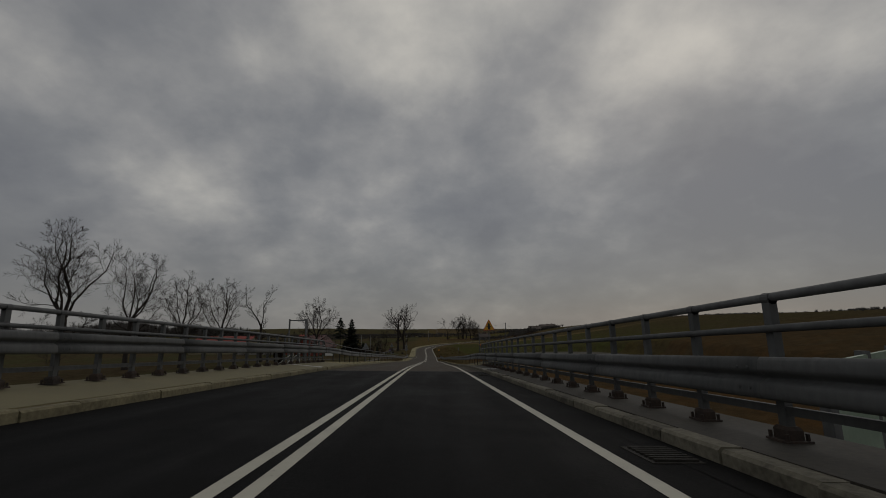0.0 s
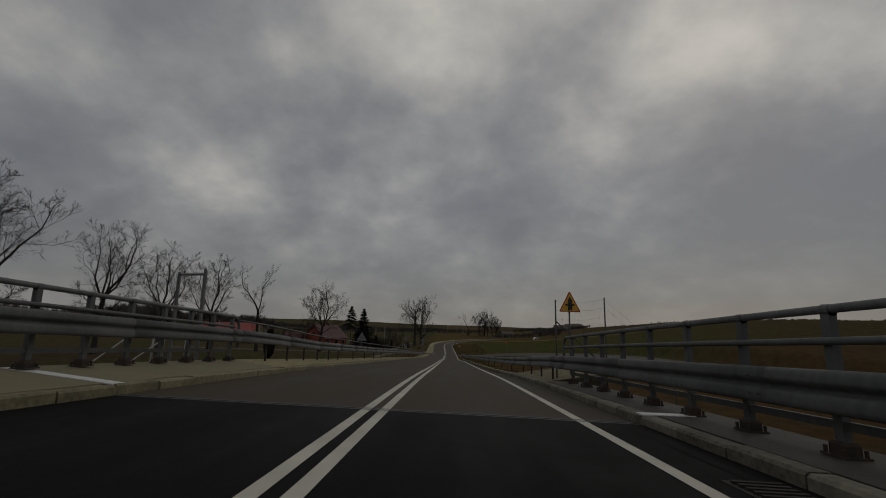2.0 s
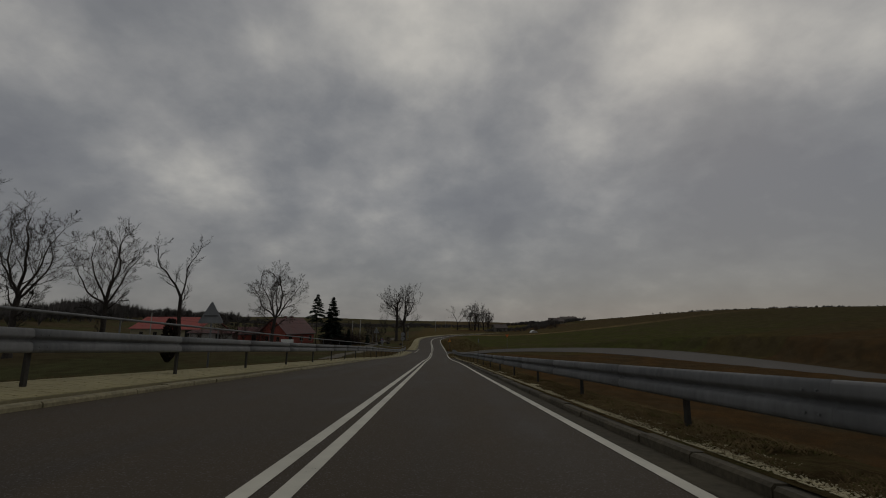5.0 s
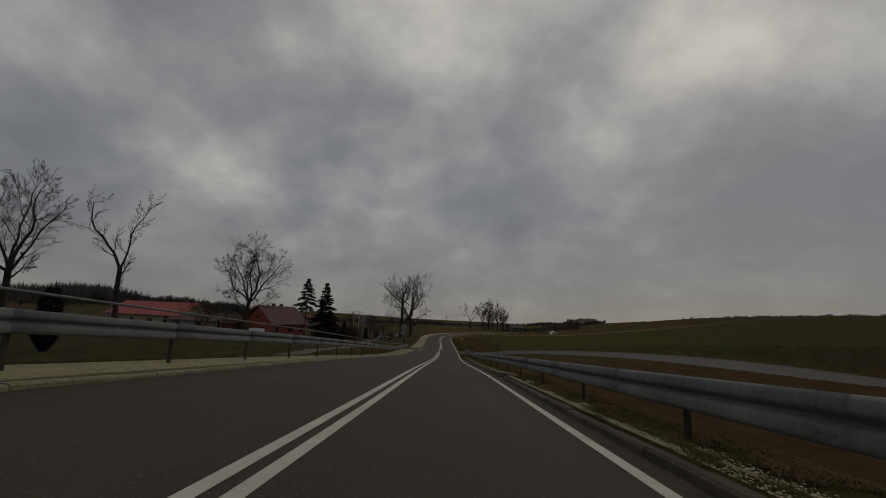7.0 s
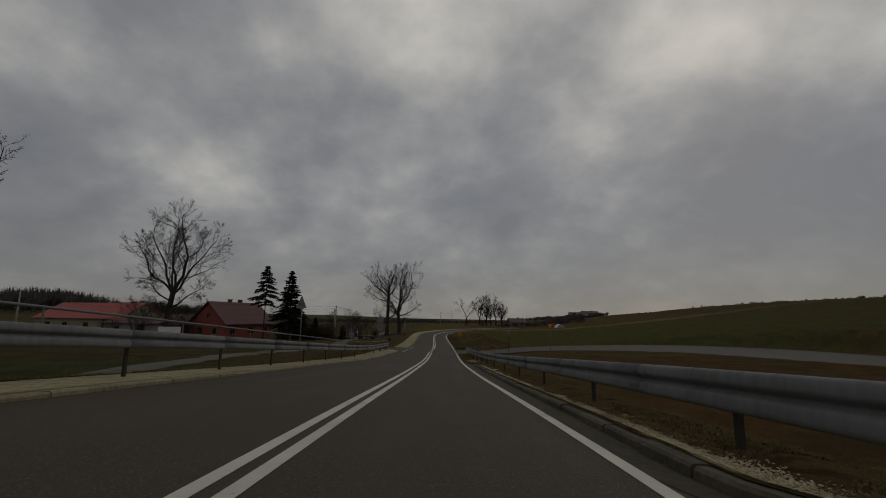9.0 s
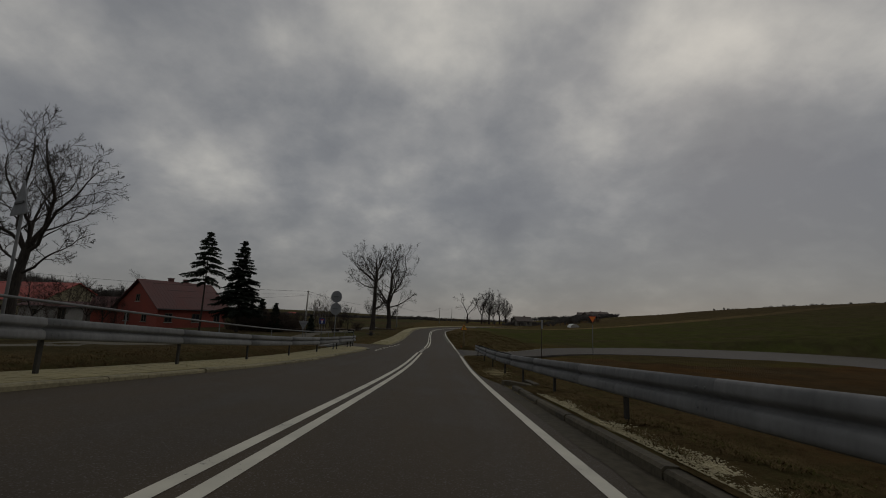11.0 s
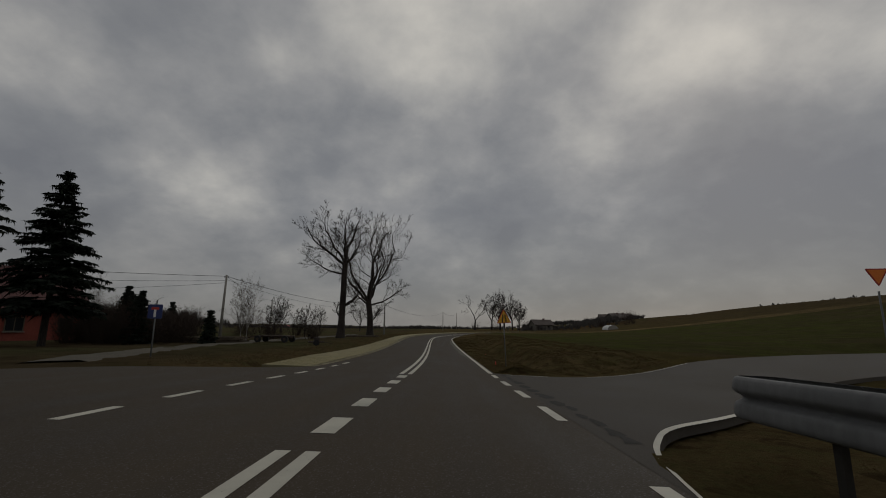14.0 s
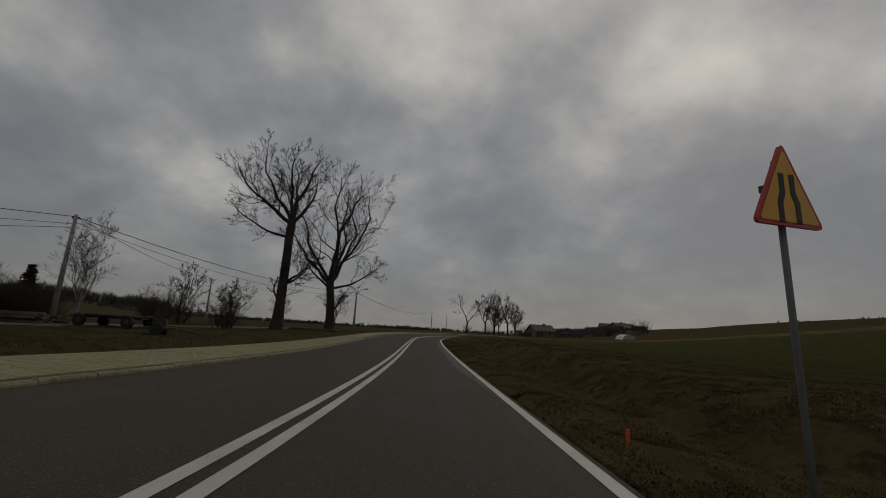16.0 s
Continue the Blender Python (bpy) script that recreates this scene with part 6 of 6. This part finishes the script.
def plank_stack(at, turn, n, seed):
    rng = random.Random(seed)
    s = thing("plank_stack", "low stack of grey sawn planks on the grass", "planks", "plank stacks")
    s.matrix_basis = Matrix.Translation(at) @ Matrix.Rotation(radians(turn), 4, "Z")
    for k in range(n):
        y, z = -0.8 + 0.32 * (k % 6), 0.05 + 0.09 * (k // 6)
        part("plank", Mesh().box(-1.8 + rng.uniform(-0.4, 0.3), y, z, 1.8 + rng.uniform(-0.3, 0.5), y + 0.28, z + 0.08, Matrix.Rotation(rng.gauss(0, 0.07), 4, "Z")), M["wood"], s)


plank_stack(stand(-18.6, 151.6), 10, 26, 1)
plank_stack(stand(-23.5, 154.5), -6, 18, 2)
plank_stack(stand(-11.0, 172.5), 4, 8, 3)


def cart(at, turn):
    t = thing("small_cart", "rusty two-wheeled implement on the grass", "cart", at=at)
    t.rotation_euler, t.scale = (0, 0, radians(turn)), (0.62, 0.62, 0.62)
    part("frame", Mesh().box(-0.9, -0.45, 0.35, 0.9, 0.45, 0.50).box(-0.3, -0.3, 0.5, 0.35, 0.3, 0.95), M["rust"], t)
    for y in (-0.55, 0.55):
        part("wheel", Mesh().tube([(0, y - 0.06, 0.34), (0, y + 0.06, 0.34)], 0.34, 16), M["rubber"], t)
    part("handle", Mesh().tube([(0.1, 0, 0.9), (0.15, 0, 1.55)], 0.03, 6), M["rust"], t)
    part("drawbar", Mesh().tube([(0.9, 0, 0.42), (1.9, 0, 0.2)], 0.035, 6), M["rust"], t)


cart(stand(-9.6, 148.4), 20)


def car(at, turn, colour, label):
    t = thing("parked_car", label, "car")
    t.matrix_basis = Matrix.Translation(at) @ Matrix.Rotation(radians(turn), 4, "Z")
    side = [(-2.0, 0.35), (2.0, 0.35), (2.05, 0.62), (1.9, 0.82), (1.0, 0.92), (0.45, 1.38), (-0.95, 1.42), (-1.75, 0.98), (-2.02, 0.85)]
    v = [(x, s * (0.80 if z < 1.0 else 0.62), z) for s in (-1, 1) for x, z in side]
    n = len(side)
    m = Mesh().add(v, [tuple(range(n)), tuple(range(2 * n - 1, n - 1, -1))] + [(i, n + i, n + (i + 1) % n, (i + 1) % n) for i in range(n)])
    part("body", m, colour, t)
    part("side_window", Mesh().box(-1.35, -0.80, 0.98, 0.60, 0.80, 1.28), M["glass"], t)
    for x in (-1.25, 1.25):
        for y in (-0.72, 0.72):
            w = part("wheel", Mesh().tube([(x, y - 0.1, 0.31), (x, y + 0.1, 0.31)], 0.31, 18), M["rubber"], t)
            part("rim", Mesh().tube([(x, y - 0.115, 0.31), (x, y + 0.115, 0.31)], 0.17, 14), M["steel"], w)


car(stand(-25.2, 155.2), 8, M["steel_dark"], "dark grey parked car behind the hedge")

# drain gratings in the gutter
for x, y in ((2.19, 4.35), (2.19, 18.8), (2.30, 72.9)):
    gr = thing("drain_grating", "dark cast-iron drain grating in the gutter", "drain", "drains")
    part("frame", Mesh().sweep([(x - 0.24, 0.0), (x - 0.24, 0.008), (x + 0.24, 0.008), (x + 0.24, 0.0)], [y - 0.34, y + 0.34], closed=True), M["post_steel"], gr)
    for k in range(7):
        a = y - 0.30 + k * 0.088
        part("bar", Mesh().sweep([(x - 0.2, 0.008), (x - 0.2, 0.03), (x + 0.2, 0.03), (x + 0.2, 0.008)], [a, a + 0.04], closed=True), M["post_steel"], gr)

# broken kerb end and a heap of rubble in the verge
rng = random.Random(77)
for x, y, l, w, turn in ((2.45, 101.9, 0.75, 0.2, -28), (2.95, 102.5, 0.6, 0.2, -70), (2.2, 102.3, 0.32, 0.18, 20)):
    k = thing("kerb_block", "loose broken concrete kerb block in the grass", "kerb", "loose kerb blocks")
    k.matrix_basis = Matrix.Translation(on_road(x, y, 0.05)) @ Matrix.Rotation(radians(turn), 4, "Z") @ Matrix.Rotation(radians(4), 4, "Y")
    part("block", Mesh().slab([(-l / 2, -w / 2), (l / 2 - 0.04, -w / 2), (l / 2, w * 0.1), (l / 2 - 0.02, w / 2), (-l / 2, w / 2)], -0.1, 0.09, 0.02), M["kerb_weathered"], k)
heap = thing("rubble_heap", "small heap of broken pale stones in the verge", "rubble", at=(3.75, 114.3, land(3.75, 114.3) + 0.02))
for k in range(34):
    r, a = abs(rng.gauss(0, 0.26)), rng.uniform(0, 6.28)
    s = rng.uniform(0.03, 0.062)
    q = Vector((math.cos(a) * r * 0.8, math.sin(a) * r * 1.7, 0.06 + max(0.0, 0.17 - r * 0.4) * rng.random()))
    outline = [(math.cos(t) * s * rng.uniform(0.75, 1.2), math.sin(t) * s * rng.uniform(0.75, 1.2)) for t in (0, 1.1, 2.2, 3.2, 4.2, 5.2)]
    m = Mesh().slab(outline, -s * 0.6, s * 0.6, s * 0.25)
    turn = Matrix.Translation(q) @ Matrix.Rotation(rng.uniform(-0.5, 0.5), 4, "X") @ Matrix.Rotation(rng.uniform(-0.5, 0.5), 4, "Y")
    m.v = [tuple(turn @ Vector(v)) for v in m.v]
    part("stone", m, M["kerb"], heap)


# ---- stones and grass underfoot ----
def chips(name, n, seed, place, size, mat, label):
    """Loose stones, each a small irregular solid."""
    rng = random.Random(seed)
    m = Mesh()
    for k in range(n):
        x, y, z = place(rng)
        s = size * rng.uniform(0.4, 1.3)
        ax, ay, az = rng.uniform(0.7, 1.2) * s, rng.uniform(0.7, 1.2) * s, rng.uniform(0.35, 0.7) * s
        t = rng.uniform(0, 6.28)
        ring = [(x + math.cos(t + q * 1.57) * ax, y + math.sin(t + q * 1.57) * ay, z + rng.uniform(-0.2, 0.2) * az) for q in range(4)]
        m.add(ring + [(x + rng.uniform(-0.3, 0.3) * ax, y, z + az), (x, y, z - az)], ((0, 1, 4), (1, 2, 4), (2, 3, 4), (3, 0, 4), (1, 0, 5), (2, 1, 5), (3, 2, 5), (0, 3, 5)))
    return solo(name, m, mat, label, "gravel", "stuff")


def chip_place(rng):
    y = rng.uniform(36.6, 99)
    c = 0.40 + 0.08 * math.sin(y * 0.9) + 0.05 * math.sin(y * 2.3)
    # the band thins out and thickens
    while noise.noise((y * 0.35, 0.0, 6.0)) + 0.45 < rng.random() * 0.9:
        y = rng.uniform(36.6, 99)
    u = rng.gauss(0, 0.13)
    return on_road(right_kerb(y) + max(0.24, c + u), y, 0.125)


def chip_place_late(rng):
    if rng.random() < 0.72:
        y = rng.gauss(107.6, 1.15)
        x = max(1.98, rng.gauss(2.36 + 0.12 * (y - 106.5), 0.26))
        if noise.noise((x * 2.2, y * 1.2, 3)) < rng.uniform(-0.5, 0.4):
            return chip_place_late(rng)
        return on_road(x, y, 0.045)
    while True:
        y = rng.uniform(98, 118)
        x = 2.05 + abs(rng.gauss(0.35, 0.35))
        if noise.noise((x * 0.8, y * 0.5, 2)) > -0.05:
            return on_road(x, y, 0.02)


m = Mesh()
ys = steps(36.6, 99, 0.25)
for y in ys:
    c = 0.40 + 0.08 * math.sin(y * 0.9) + 0.05 * math.sin(y * 2.3)
    w = 0.15 * max(0.05, noise.noise((y * 0.35, 0.0, 6.0)) + 0.75) + 0.05 * noise.noise((y * 3.1, 1.0, 2.0))
    m.v += [on_road(right_kerb(y) + max(0.2, c - w), y, 0.112), on_road(right_kerb(y) + c, y, 0.128), on_road(right_kerb(y) + c + w, y, 0.104)]
m.f = [(3 * j + i, 3 * j + i + 1, 3 * j + i + 4, 3 * j + i + 3) for j in range(len(ys) - 1) for i in (0, 1)]
M["grit"] = blotchy("limestone_grit", (0.13, 0.105, 0.058), (0.40, 0.34, 0.20), 60, 5, 0.95, 0.6, 0.01, spec=0.0)
solo("grit_bed", m, M["grit"], "yellowish limestone grit behind the kerb", "gravel", "stuff")
chips("limestone_chips", 34000, 1, chip_place, 0.0135, M["gravel"], "pale limestone chips strewn behind the kerb")
M["gravel_soiled"] = blotchy("soiled_gravel", (0.17, 0.132, 0.062), (0.56, 0.475, 0.27), 24, 2.0, 0.95, 0.4, 0.01, spec=0.1)
chips("limestone_chips_loose", 4600, 2, chip_place_late, 0.012, M["gravel_soiled"], "pale limestone chips scattered in the verge")


def tufts(name, n, seed, place, height, mat, label):
    rng = random.Random(seed)
    m = Mesh()
    for k in range(n):
        p = Vector(place(rng))
        lay = rng.uniform(0, 6.28)
        for j in range(5):
            a = lay + rng.gauss(0, 1.1)
            h = height * rng.uniform(0.5, 1.4)
            d = Vector((math.cos(a), math.sin(a), 0))
            w = Vector((-d.y, d.x, 0)) * rng.uniform(0.003, 0.006)
            q = p + Vector((rng.gauss(0, 0.03), rng.gauss(0, 0.03), 0))
            mid = q + d * h * 0.45 + Vector((0, 0, h * 0.32))
            tip = q + d * h + Vector((0, 0, h * rng.uniform(0.05, 0.45)))
            m.add([q - w, q + w, mid + w * 0.8, mid - w * 0.8, tip], ((0, 1, 2, 3), (3, 2, 4)))
    return solo(name, m, mat, label, "grass", "stuff")


M["straw"] = blotchy("dead_grass", (0.062, 0.043, 0.021), (0.176, 0.128, 0.064), 5, 0.4, 1.0, 0.1, 0.01, spec=0.0)
M["grass"] = blotchy("winter_grass", (0.044, 0.045, 0.013), (0.105, 0.098, 0.031), 5, 0.4, 1.0, 0.1, 0.01, spec=0.0)


def verge_right(rng):
    y = rng.uniform(36.8, 121)
    if y < 101:
        o = 0.42 + 6.5 * rng.random() ** 1.6
        x, z = right_kerb(y) + o, 0.115 + 0.03 * ease(0.5, 1.0, o) - 0.05 * ease(1.2, 1.5, o)
    else:
        o = 0.3 + 6.0 * rng.random() ** 1.5
        x, z = right_edge(y) - 0.2 + o, 0.01
    if noise.noise((x * 1.6, y * 0.9, 7)) < -0.18 or side_gap(x, y) < 0.1:
        return verge_right(rng)
    return on_road(x, y, z) if o < 1.6 else (x, y, land(x, y))


def verge_right_far(rng):
    y = 130.2 + 57 * rng.random() ** 1.6
    x = bend(y) + 1.72 + 9 * rng.random() ** 1.5
    if noise.noise((x * 1.4, y * 0.8, 7)) < -0.1 or side_gap(x, y) < 0.1:
        return verge_right_far(rng)
    z = land(x, y)
    return (x, y, z if x > right_kerb(y) + 1.4 else max(z, on_road(x, y, -0.02)[2]))


def verge_left(rng):
    y = rng.uniform(29, 121) if rng.random() < 0.75 else rng.uniform(131, 200)
    x = LEFT_BACK - 0.05 - abs(rng.gauss(0, 1.6))
    if side_gap(x, y) < 0.1:
        return verge_left(rng)
    return (x, y, land(x, y))


tufts("dead_grass_right", 64000, 11, verge_right, 0.085, M["straw"], "matted dead grass on the right verge")
tufts("green_grass_right", 15000, 12, verge_right, 0.07, M["grass"], "short winter grass on the right verge")
tufts("dead_grass_far", 40000, 13, verge_right_far, 0.09, M["straw"], "matted dead grass on the ditch banks")
tufts("green_grass_far", 14000, 14, verge_right_far, 0.07, M["grass"], "short winter grass on the ditch banks")
tufts("dead_grass_left", 16000, 15, verge_left, 0.12, M["straw"], "dead grass behind the footway")

# ---- footway pavers ----
left_walk = thing("footway_left", "beige interlocking concrete pavers of the footway", "footway", kind="structure")
rest = pave(left_walk, None, LEFT_BACK, 29.05, 36.0, foot_h, 300)
far_rest = pave(left_walk, None, LEFT_BACK, 36.0, 118.4, foot_h, 0)
rest.add(far_rest.v, far_rest.f)
tagged(part("paver_field", rest, M["paver"], left_walk, "joined beige pavers"), kind="stuff")
right_walk = thing("verge_paving_right", "sunken beige interlocking concrete pavers beside the kerb", "paving", kind="structure")
rest = pave(right_walk, 2.78, 4.7, 29.7, 36.3, lambda x, y: 0.122 + 0.17 * (x - 2.78), 300, mat=M["paver_mossy"])
tagged(part("paver_field", rest, M["paver_mossy"], right_walk, "joined beige pavers"), kind="stuff")
far_walk = thing("footway_far", "beige interlocking concrete pavers of the far footway", "footway", kind="structure")
rest = pave(far_walk, None, -6.9, 132.9, 170.0, lambda x, y: (0.085 + 0.03 * (-5.2 - x)) * far_rise(y) + 0.004, 300)
tagged(part("paver_field", rest, M["paver"], far_walk, "joined beige pavers"), kind="stuff")
ribbon("footway_distant", -6.9, -5.4, 170.0, 300.0, 0.12, M["paver"], "beige footway beside the far road", "footway")
